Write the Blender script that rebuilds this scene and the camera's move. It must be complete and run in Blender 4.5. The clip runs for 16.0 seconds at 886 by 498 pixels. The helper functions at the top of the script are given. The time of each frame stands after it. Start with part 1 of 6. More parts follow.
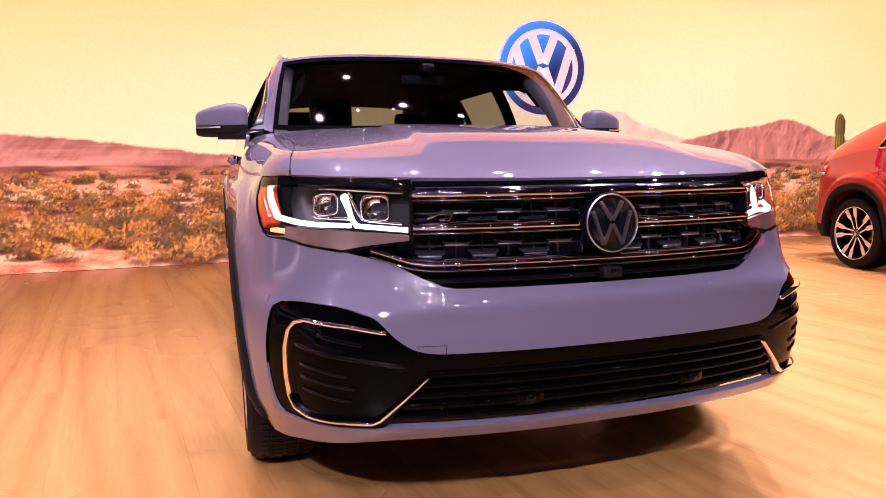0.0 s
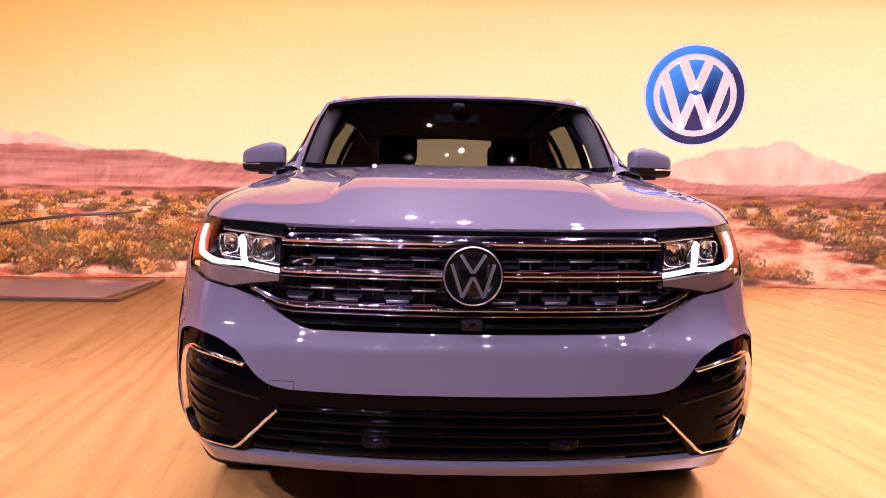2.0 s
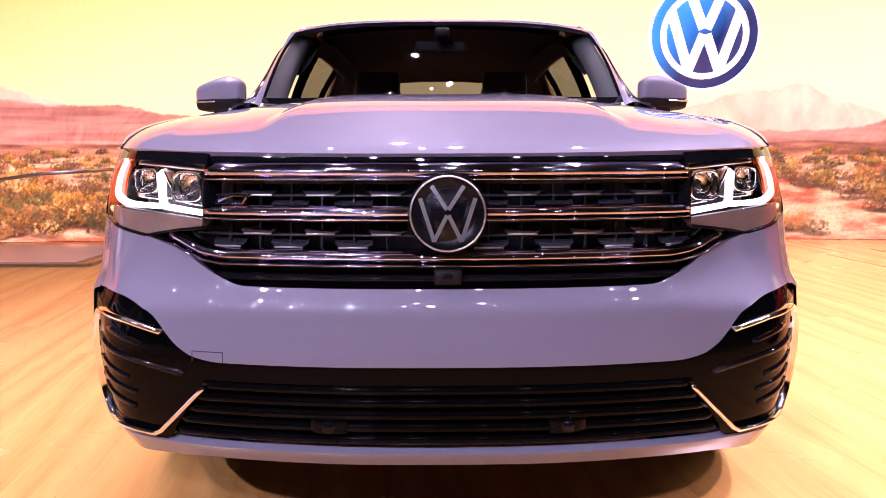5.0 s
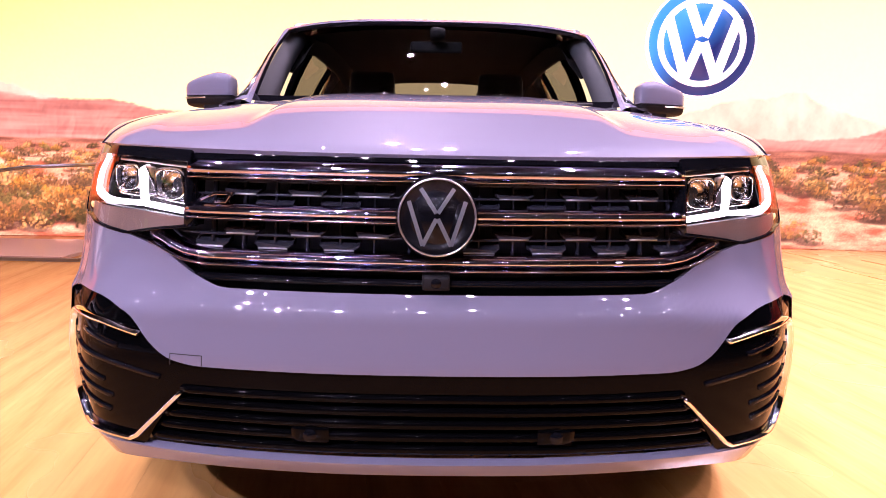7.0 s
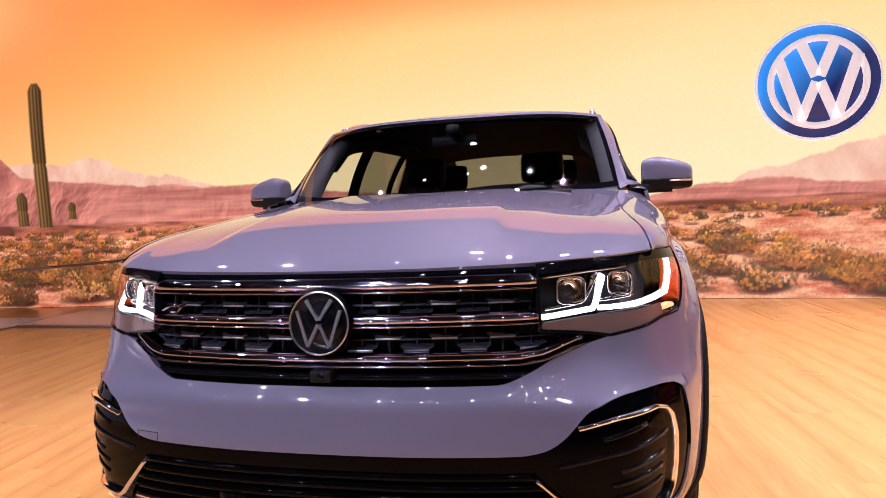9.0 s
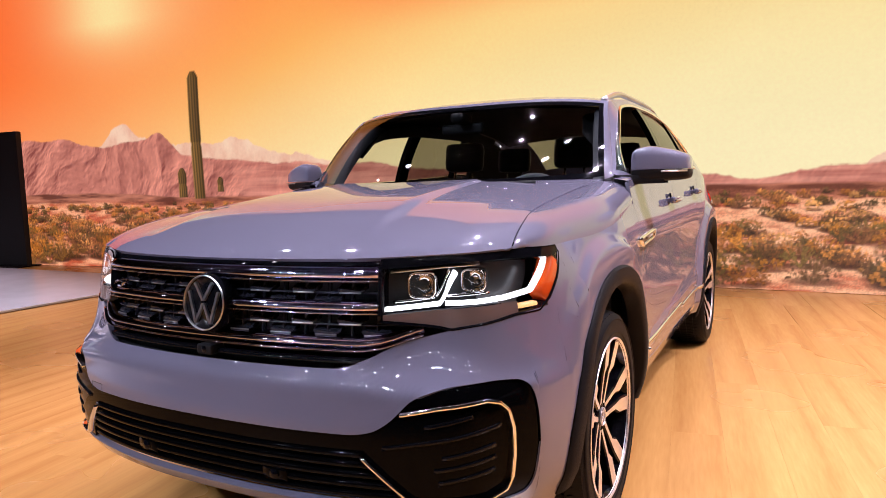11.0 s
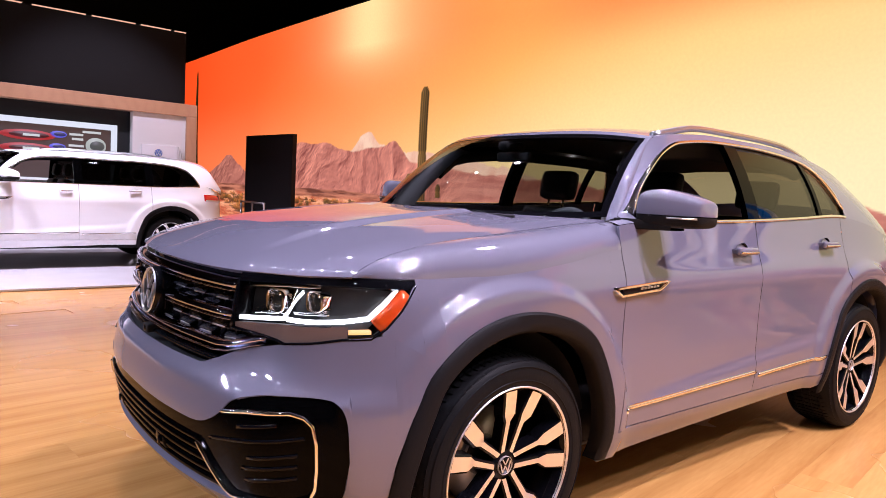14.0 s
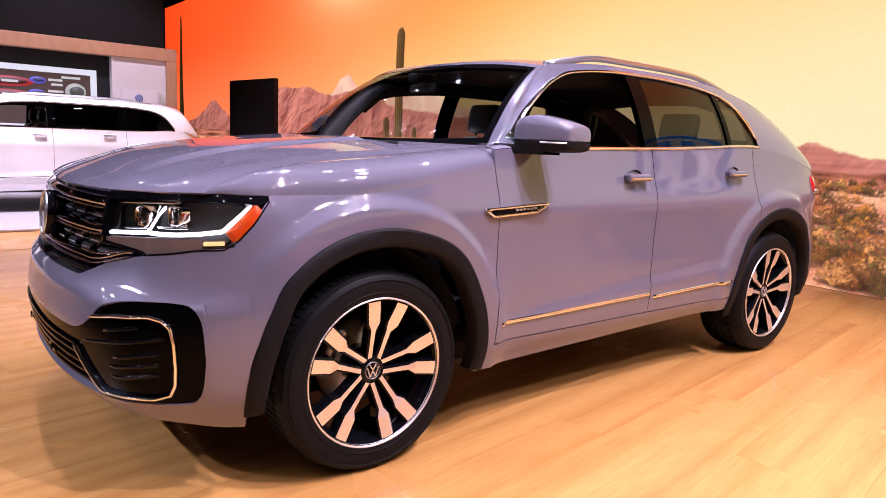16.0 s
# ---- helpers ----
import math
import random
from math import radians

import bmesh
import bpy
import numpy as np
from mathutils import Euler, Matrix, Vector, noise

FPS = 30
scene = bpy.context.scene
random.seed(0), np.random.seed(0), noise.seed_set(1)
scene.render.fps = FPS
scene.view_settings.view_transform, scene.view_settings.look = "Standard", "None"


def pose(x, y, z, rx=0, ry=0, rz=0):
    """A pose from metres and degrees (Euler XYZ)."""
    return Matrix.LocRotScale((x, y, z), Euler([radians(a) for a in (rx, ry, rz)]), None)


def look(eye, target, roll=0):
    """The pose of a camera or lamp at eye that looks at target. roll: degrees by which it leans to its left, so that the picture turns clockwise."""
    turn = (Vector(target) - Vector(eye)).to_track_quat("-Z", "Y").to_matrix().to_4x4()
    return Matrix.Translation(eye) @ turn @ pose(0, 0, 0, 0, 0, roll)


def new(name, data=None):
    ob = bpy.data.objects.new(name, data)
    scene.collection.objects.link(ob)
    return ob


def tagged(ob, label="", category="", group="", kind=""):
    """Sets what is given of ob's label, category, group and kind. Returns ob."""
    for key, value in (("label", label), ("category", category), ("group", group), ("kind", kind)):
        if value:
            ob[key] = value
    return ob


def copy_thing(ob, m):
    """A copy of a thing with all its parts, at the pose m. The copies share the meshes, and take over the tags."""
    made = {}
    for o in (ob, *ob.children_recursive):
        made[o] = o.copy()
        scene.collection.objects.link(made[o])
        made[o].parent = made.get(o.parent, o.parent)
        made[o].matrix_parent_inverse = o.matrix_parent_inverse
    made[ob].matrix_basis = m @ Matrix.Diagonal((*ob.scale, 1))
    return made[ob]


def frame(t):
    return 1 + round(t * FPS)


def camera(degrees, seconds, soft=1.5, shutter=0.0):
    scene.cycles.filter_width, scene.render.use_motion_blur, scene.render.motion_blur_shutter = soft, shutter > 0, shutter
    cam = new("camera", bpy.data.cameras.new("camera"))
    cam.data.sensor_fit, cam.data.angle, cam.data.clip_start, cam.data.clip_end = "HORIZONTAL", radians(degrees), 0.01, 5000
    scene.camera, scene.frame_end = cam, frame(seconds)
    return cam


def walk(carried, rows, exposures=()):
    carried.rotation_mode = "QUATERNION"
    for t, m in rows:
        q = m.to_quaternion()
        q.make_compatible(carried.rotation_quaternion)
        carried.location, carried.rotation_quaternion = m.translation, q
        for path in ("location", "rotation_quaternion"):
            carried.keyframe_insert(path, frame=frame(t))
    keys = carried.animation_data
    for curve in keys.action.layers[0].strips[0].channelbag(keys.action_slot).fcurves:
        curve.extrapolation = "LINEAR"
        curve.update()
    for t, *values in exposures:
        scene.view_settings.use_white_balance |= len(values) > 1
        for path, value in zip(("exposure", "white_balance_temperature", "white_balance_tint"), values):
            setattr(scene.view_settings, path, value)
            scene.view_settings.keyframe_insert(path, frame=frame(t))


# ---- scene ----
cam = camera(66.8, 16.0, soft=0.6)
PATH = [
    (0, (-1.044, -1.634, 1.066), (-0.422, 0.251, 0.827), -0.7),
    (0.5, (-0.78, -1.741, 1.084), (-0.422, 0.214, 0.858), -0.1),
    (1, (-0.506, -1.784, 1.121), (-0.323, 0.193, 0.878), 0.0),
    (1.5, (-0.228, -1.762, 1.132), (-0.11, 0.225, 0.941), 0.5),
    (2, (-0.102, -1.848, 1.146), (-0.084, 0.144, 0.97), 0.9),
    (2.5, (-0.037, -1.928, 1.16), (-0.047, 0.065, 0.985), 0.5),
    (3, (-0.027, -1.878, 1.139), (-0.035, 0.113, 0.945), 0.0),
    (3.5, (-0.034, -1.746, 1.108), (-0.042, 0.241, 0.876), -0.5),
    (4, (-0.021, -1.606, 1.065), (-0.028, 0.375, 0.793), -0.8),
    (6.5, (-0.02, -1.379, 1.035), (0.026, 0.598, 0.742), 1.1),
    (7, (-0.01, -1.393, 1.041), (0.023, 0.587, 0.758), 1.1),
    (7.5, (0.041, -1.46, 1.069), (0.043, 0.524, 0.814), 1.2),
    (8, (0.181, -1.593, 1.122), (0.074, 0.396, 0.94), 0.4),
    (10.5, (1.488, -1.567, 1.234), (0.606, 0.222, 1.087), -3.2),
    (11, (1.561, -1.409, 1.239), (0.63, 0.351, 1.046), -1.7),
    (11.5, (1.604, -1.236, 1.311), (0.605, 0.486, 1.116), -0.5),
    (12, (1.752, -1.065, 1.316), (0.659, 0.6, 1.14), -0.4),
    (12.5, (1.951, -0.952, 1.315), (0.649, 0.559, 1.174), 1.1),
    (13, (2.183, -0.926, 1.308), (0.781, 0.495, 1.188), 2.2),
    (13.5, (2.368, -0.797, 1.323), (0.878, 0.523, 1.136), 2.5),
    (14, (2.561, -0.677, 1.317), (1.004, 0.567, 1.15), 3.1),
    (14.5, (2.755, -0.69, 1.317), (1.152, 0.494, 1.146), 3.2),
    (15, (2.895, -0.686, 1.311), (1.313, 0.512, 1.059), 3.2),
    (15.5, (2.955, -0.558, 1.287), (1.41, 0.678, 0.996), 2.8),
    (16, (3.009, -0.375, 1.254), (1.458, 0.847, 0.935), 2.7),
]
EXPOSURES = [(0, 0.27, 6550, 38), (1.5, 0.24, 6550, 38), (3.5, 0.26, 6450, 34), (4.2, 0.48, 6250, 30), (6.5, 0.9, 6250, 34), (7.2, 0.9, 6250, 34), (8.0, 0.38, 6300, 40), (8.6, 0.16, 6100, 26), (10.5, 0.02, 6000, 7), (12.0, 0.08, 5900, 6), (14.0, 0.14, 5850, 9), (16.0, 0.12, 6050, 17)]
walk(cam, [(t, look(eye, target, roll)) for t, eye, target, roll in PATH], EXPOSURES)

# ---- light ----
def link_nodes(tree, a, b):
    tree.links.new(a, b)


hall = bpy.data.worlds.new("hall")
hall.use_nodes = True
hall.node_tree.nodes["Background"].inputs[0].default_value = (0.75, 0.7, 0.9, 1)
hall.node_tree.nodes["Background"].inputs[1].default_value = 0.03
scene.world = hall
scene.view_settings.exposure = 0.0


def spot(x, y, z, tx, ty, watts, cone=80, colour=(1.0, 0.83, 1.0)):
    lamp = bpy.data.lights.new("spot_lamp", "SPOT")
    lamp.energy, lamp.color, lamp.spot_size, lamp.spot_blend, lamp.shadow_soft_size = watts, colour, radians(cone), 0.6, 0.07
    ob = new("spot_lamp", lamp)
    ob.matrix_world = look((x, y, z), (tx, ty, 0))
    return ob


SPOTS = [(-4.2, -3.8, 260), (-1.4, -3.9, 90), (1.5, -3.9, 80), (4.4, -3.6, 100), (-4.4, 0.2, 420), (5.0, 2.5, 1700), (-1.5, 0.0, 480), (2.0, 2.2, 380), (-3.4, 3.0, 500), (3.8, 3.0, 1900), (0.2, 3.1, 400), (6.8, 2.0, 1200)]
for sx, sy, watts in SPOTS:
    spot(sx, sy, 6.7, sx * 0.8, sy * 0.75 + 0.2, watts)
for sy in (-2.0, 0.9):
    spot(-6.3, sy, 6.7, -8.0, sy, 2500, 70)
spot(7.5, 2.0, 6.7, 6.5, 3.5, 600)
spot(-8.4, 1.6, 6.7, -11.2, 2.4, 1100, 60)
# lamp over the screen side, whose shade lies before the bumper
spot(-0.6, 4.7, 6.7, -0.2, -0.6, 900, 60)
# cool key lamps on the front truss, aimed at the grey car
for sx, watts in ((-4.6, 2100), (-2.4, 1300)):
    spot(sx, -7.35, 6.7, sx * 0.1, 0.9, watts, 34, (0.84, 0.86, 1.12))


# ---- materials ----
def material(name, colour, rough=0.5, metal=0.0, coat=0.0, bump=0.0, scale=20.0, vary=0.0, spec=0.5):
    m = bpy.data.materials.new(name)
    m.use_nodes = True
    t = m.node_tree
    b = t.nodes["Principled BSDF"]
    b.inputs["Base Color"].default_value = (*colour, 1)
    b.inputs["Roughness"].default_value = rough
    b.inputs["Metallic"].default_value = metal
    b.inputs["Coat Weight"].default_value = coat
    b.inputs["Coat Roughness"].default_value = 0.02
    b.inputs["Specular IOR Level"].default_value = spec
    if bump or vary:
        co = t.nodes.new("ShaderNodeTexCoord")
        n = t.nodes.new("ShaderNodeTexNoise")
        n.inputs["Scale"].default_value, n.inputs["Detail"].default_value = scale, 6
        t.links.new(co.outputs["Object"], n.inputs["Vector"])
        if bump:
            k = t.nodes.new("ShaderNodeBump")
            k.inputs["Strength"].default_value, k.inputs["Distance"].default_value = bump, 0.01
            t.links.new(n.outputs["Fac"], k.inputs["Height"])
            t.links.new(k.outputs["Normal"], b.inputs["Normal"])
        if vary:
            r = t.nodes.new("ShaderNodeMapRange")
            r.inputs["To Min"].default_value, r.inputs["To Max"].default_value = rough - vary, rough + vary
            t.links.new(n.outputs["Fac"], r.inputs["Value"])
            t.links.new(r.outputs["Result"], b.inputs["Roughness"])
    return m


def glow(name, colour, strength):
    m = bpy.data.materials.new(name)
    m.use_nodes = True
    b = m.node_tree.nodes["Principled BSDF"]
    b.inputs["Base Color"].default_value = (0.02, 0.02, 0.02, 1)
    b.inputs["Emission Color"].default_value = (*colour, 1)
    b.inputs["Emission Strength"].default_value = strength
    return m


def glass(name, tint, rough=0.0, ior=1.45):
    m = bpy.data.materials.new(name)
    m.use_nodes = True
    t = m.node_tree
    t.nodes.remove(t.nodes["Principled BSDF"])
    clear, shine, mix, face, power, scale = (t.nodes.new("ShaderNode" + k) for k in ("BsdfTransparent", "BsdfGlossy", "MixShader", "LayerWeight", "Math", "MapRange"))
    clear.inputs[0].default_value = (*tint, 1)
    shine.inputs["Roughness"].default_value = rough
    face.inputs["Blend"].default_value = 0.5
    power.operation, power.inputs[1].default_value = "POWER", 5.0
    scale.inputs["To Min"].default_value, scale.inputs["To Max"].default_value = ((ior - 1) / (ior + 1)) ** 2 * 1.6, min(0.9, (ior - 1) * 1.9)
    t.links.new(face.outputs["Facing"], power.inputs[0])
    t.links.new(power.outputs[0], scale.inputs["Value"])
    t.links.new(scale.outputs[0], mix.inputs[0])
    t.links.new(clear.outputs[0], mix.inputs[1])
    t.links.new(shine.outputs[0], mix.inputs[2])
    t.links.new(mix.outputs[0], t.nodes["Material Output"].inputs[0])
    return m


BLACK = material("black matt", (0.006, 0.006, 0.007), 0.8)


# ---- curves and surfaces ----
def hermite(xs, ys, m):
    h = np.diff(xs)

    def f(x):
        x = np.clip(np.asarray(x, float), xs[0], xs[-1])
        i = np.clip(np.searchsorted(xs, x) - 1, 0, len(xs) - 2)
        t = (x - xs[i]) / h[i]
        a, b = 2 * t**3 - 3 * t**2 + 1, t**3 - 2 * t**2 + t
        return a * ys[i] + b * h[i] * m[i] + (1 - a) * ys[i + 1] + (t**3 - t**2) * h[i] * m[i + 1]
    return f


def tame(knots):
    """A smooth curve through (x, y) knots that does not overshoot."""
    xs, ys = (np.array(v, float) for v in zip(*knots))
    h, d = np.diff(xs), np.diff(ys) / np.diff(xs)
    m = np.zeros_like(ys)
    m[0], m[-1] = d[0], d[-1]
    for i in range(1, len(xs) - 1):
        if d[i - 1] * d[i] > 0:
            w1, w2 = 2 * h[i] + h[i - 1], h[i] + 2 * h[i - 1]
            m[i] = (w1 + w2) / (w1 / d[i - 1] + w2 / d[i])
    return hermite(xs, ys, m)


def bent(xs, ys):
    """A curve of even bend (natural cubic)."""
    xs, ys = np.array(xs, float), np.array(ys, float)
    n, h = len(xs), np.diff(xs)
    M, r = np.eye(n), np.zeros(n)
    M[0, 1] = M[-1, -2] = 0.5
    r[0], r[-1] = 1.5 * (ys[1] - ys[0]) / h[0], 1.5 * (ys[-1] - ys[-2]) / h[-1]
    for i in range(1, n - 1):
        M[i, i - 1], M[i, i], M[i, i + 1] = h[i], 2 * (h[i] + h[i - 1]), h[i - 1]
        r[i] = 3 * (h[i] * (ys[i] - ys[i - 1]) / h[i - 1] + h[i - 1] * (ys[i + 1] - ys[i]) / h[i])
    return hermite(xs, ys, np.linalg.solve(M, r))


def step(e0, e1, x):
    t = np.clip((np.asarray(x, float) - e0) / (e1 - e0), 0, 1)
    return t * t * (3 - 2 * t)


def mesh_of(name, verts, faces, mat, smooth=True):
    me = bpy.data.meshes.new(name)
    me.from_pydata([tuple(float(c) for c in v) for v in verts], [], faces)
    if mat:
        me.materials.append(mat)
    if smooth:
        me.polygons.foreach_set("use_smooth", [True] * len(me.polygons))
    me.update()
    return me


def put(name, me, parent=None, label="", m=None):
    ob = new(name, me)
    if parent is not None:
        ob.parent = parent
    if m is not None:
        ob.matrix_basis = m
    return tagged(ob, label)


class Shape:
    """Vertices and faces gathered for one mesh."""

    def __init__(self):
        self.v, self.f = [], []

    def grid(self, P, lip=0.0, flip=False, close=False):
        """P: an array (n, m, 3) of points; lip: how deep its border is turned inwards."""
        n, m = P.shape[:2]
        base = len(self.v)
        self.v += list(P.reshape(-1, 3))
        idx = base + np.arange(n * m).reshape(n, m)
        for i in range(n if close else n - 1):
            k = (i + 1) % n
            for j in range(m - 1):
                q = (idx[i, j], idx[k, j], idx[k, j + 1], idx[i, j + 1])
                self.f.append(tuple(int(c) for c in (q[::-1] if flip else q)))
        if lip:
            du, dv = np.gradient(P, axis=0), np.gradient(P, axis=1)
            N = np.cross(du, dv)
            N /= np.maximum(np.linalg.norm(N, axis=2, keepdims=True), 1e-9)
            if flip:
                N = -N
            ring = [(i, 0) for i in range(n)] + [(n - 1, j) for j in range(1, m)] + [(i, m - 1) for i in range(n - 2, -1, -1)] + [(0, j) for j in range(m - 2, 0, -1)]
            low = len(self.v)
            for i, j in ring:
                self.v.append(P[i, j] - N[i, j] * lip)
            top = len(self.v)
            for i, j in ring:
                self.v.append(P[i, j])
            for k in range(len(ring)):
                l = (k + 1) % len(ring)
                q = (top + k, low + k, low + l, top + l)
                self.f.append(q if not flip else q[::-1])
        return self

    def box(self, x0, y0, z0, x1, y1, z1, bevel=0.0, m=None):
        bm = bmesh.new()
        bmesh.ops.create_cube(bm, size=1, matrix=Matrix.LocRotScale(((x0 + x1) / 2, (y0 + y1) / 2, (z0 + z1) / 2), None, (abs(x1 - x0), abs(y1 - y0), abs(z1 - z0))))
        if bevel:
            bmesh.ops.bevel(bm, geom=bm.edges[:], offset=bevel, segments=2, affect="EDGES", profile=0.6)
        return self.take(bm, m)

    def take(self, bm, m=None):
        if m is not None:
            bmesh.ops.transform(bm, matrix=m, verts=bm.verts[:])
        bm.verts.index_update()
        base = len(self.v)
        self.v += [tuple(v.co) for v in bm.verts]
        self.f += [tuple(base + v.index for v in f.verts) for f in bm.faces]
        bm.free()
        return self

    def lathe(self, profile, n=48, m=None):
        """Profile of (radius, height along z) turned about z."""
        P = np.array([[(r * math.cos(2 * math.pi * i / n), r * math.sin(2 * math.pi * i / n), h) for r, h in profile] for i in range(n)])
        if m is not None:
            P = np.array([[tuple(m @ Vector(p)) for p in row] for row in P])
        return self.grid(P, close=True)

    def tube(self, pts, radius, n=8):
        pts = [Vector(p) for p in pts]
        rows = []
        up = Vector((0, 0, 1))
        for i, p in enumerate(pts):
            d = (pts[min(i + 1, len(pts) - 1)] - pts[max(i - 1, 0)]).normalized()
            s = d.cross(up) if abs(d.z) < 0.95 else d.cross(Vector((1, 0, 0)))
            s.normalize()
            w = s.cross(d)
            r = radius[i] if isinstance(radius, (list, tuple)) else radius
            rows.append([tuple(p + (s * math.cos(2 * math.pi * k / n) + w * math.sin(2 * math.pi * k / n)) * r) for k in range(n + 1)])
        base = len(self.v)
        self.grid(np.array(rows))
        self.f.append(tuple(base + k for k in range(n)))
        self.f.append(tuple(base + (len(pts) - 1) * (n + 1) + k for k in range(n - 1, -1, -1)))
        return self

    def part(self, name, mat, parent=None, label="", smooth=True, m=None, sharp=None):
        me = mesh_of(name, self.v, self.f, mat, smooth)
        if sharp:
            me.set_sharp_from_angle(angle=radians(sharp))
        return put(name, me, parent, label, m)


# ---- materials of the cars ----
def paint(name, colour):
    m = material(name, colour, 0.5, 0.0, 1.0, spec=0.08)
    t = m.node_tree
    s = t.nodes["Principled BSDF"]
    s.inputs["Coat Roughness"].default_value, s.inputs["Coat IOR"].default_value = 0.0, 1.72
    co, n, ramp = t.nodes.new("ShaderNodeTexCoord"), t.nodes.new("ShaderNodeTexNoise"), t.nodes.new("ShaderNodeMapRange")
    n.inputs["Scale"].default_value, n.inputs["Detail"].default_value = 3.0, 5
    ramp.inputs["To Min"].default_value, ramp.inputs["To Max"].default_value = 0.0, 0.03
    t.links.new(co.outputs["Object"], n.inputs["Vector"])
    t.links.new(n.outputs["Fac"], ramp.inputs["Value"])
    t.links.new(ramp.outputs[0], s.inputs["Coat Roughness"])
    return m


GREY = paint("grey car paint", (0.119, 0.112, 0.150))
RED = paint("red car paint", (0.33, 0.008, 0.004))
WHITE = paint("white car paint", (0.8, 0.8, 0.82))
GLOSS = material("gloss black", (0.003, 0.003, 0.004), 0.03, spec=0.14)
PIANO = material("black lower plastic", (0.001, 0.001, 0.0012), 0.04, spec=0.05)
CLAD = material("dark plastic", (0.0075, 0.007, 0.0075), 0.55, bump=0.15, scale=400, spec=0.10)
RUBBER = material("tyre rubber", (0.0045, 0.0045, 0.005), 0.55, bump=0.1, scale=120, vary=0.08, spec=0.12)
CHROME = material("chrome", (0.82, 0.82, 0.84), 0.06, 1.0)
DARKCHROME = material("smoked chrome", (0.36, 0.36, 0.50), 0.05, 1.0)
TAB = material("satin grille plastic", (0.013, 0.013, 0.017), 0.25, spec=0.4)
ALU = material("machined aluminium", (0.86, 0.84, 0.86), 0.42, 1.0, vary=0.05, scale=60)
SILVER = material("satin silver", (0.62, 0.62, 0.64), 0.28, 1.0)
STEEL = material("brake steel", (0.35, 0.34, 0.34), 0.35, 1.0, vary=0.1, scale=40)
CABIN = material("black cabin trim", (0.005, 0.005, 0.0055), 0.6, bump=0.2, scale=200, spec=0.12)
LEATHER = material("black leather", (0.007, 0.0065, 0.007), 0.45, bump=0.25, scale=150, vary=0.08, spec=0.15)
TRIM = material("grey cabin trim", (0.075, 0.075, 0.08), 0.6)
CLEAR = glass("clear glass", (0.97, 0.97, 0.97))
SCREENGLASS = glass("windscreen glass", (0.70, 0.72, 0.70), ior=1.3)
SMOKED = glass("smoked glass", (0.30, 0.285, 0.25))
LED = glow("white light guide", (1.0, 0.95, 1.0), 3.2)
PRIVACY = glass("dark privacy glass", (0.06, 0.06, 0.06))
AMBERGLOW = glow("amber light", (1.0, 0.46, 0.16), 1.5)
AMBER = material("amber lens", (0.52, 0.055, 0.004), 0.12, coat=1.0)
REDLENS = material("red lens", (0.45, 0.01, 0.01), 0.1, coat=1.0)
BRONZE = material("bronze reflector", (0.22, 0.145, 0.115), 0.35, 0.5)
LAMPIN = material("lamp reflector", (0.13, 0.125, 0.13), 0.3, 0.35)

# ---- the shape of the car: plan outline, and how far each height lies inside it ----
PLANX = [0, 0.25, 0.5, 0.68, 0.80, 0.888, 0.938, 0.968, 0.987, 0.990, 0.980, 0.974, 0.978, 0.981, 0.955, 0.88, 0.74, 0.4, 0]
PLANY = [-0.03, -0.024, 0.008, 0.055, 0.118, 0.232, 0.312, 0.390, 0.58, 0.92, 1.5, 2.4, 3.2, 3.9, 4.38, 4.66, 4.81, 4.89, 4.90]
_way = np.concatenate([[0], np.cumsum(np.hypot(np.diff(PLANX), np.diff(PLANY)))])
plan_x, plan_y = bent(_way, PLANX), bent(_way, PLANY)
_fine = np.linspace(0, _way[-1], 1200)
_fx, _fy = plan_x(_fine), plan_y(_fine)
END = _way[-1]


def AX(x):
    """Way along the outline to the half width x at the front."""
    k = _fy < 0.6
    return float(np.interp(x, _fx[k], _fine[k]))


def AY(y):
    """Way along the outline to the length y on the flank."""
    k = (_fx > 0.5)
    return np.interp(y, _fy[k], _fine[k])


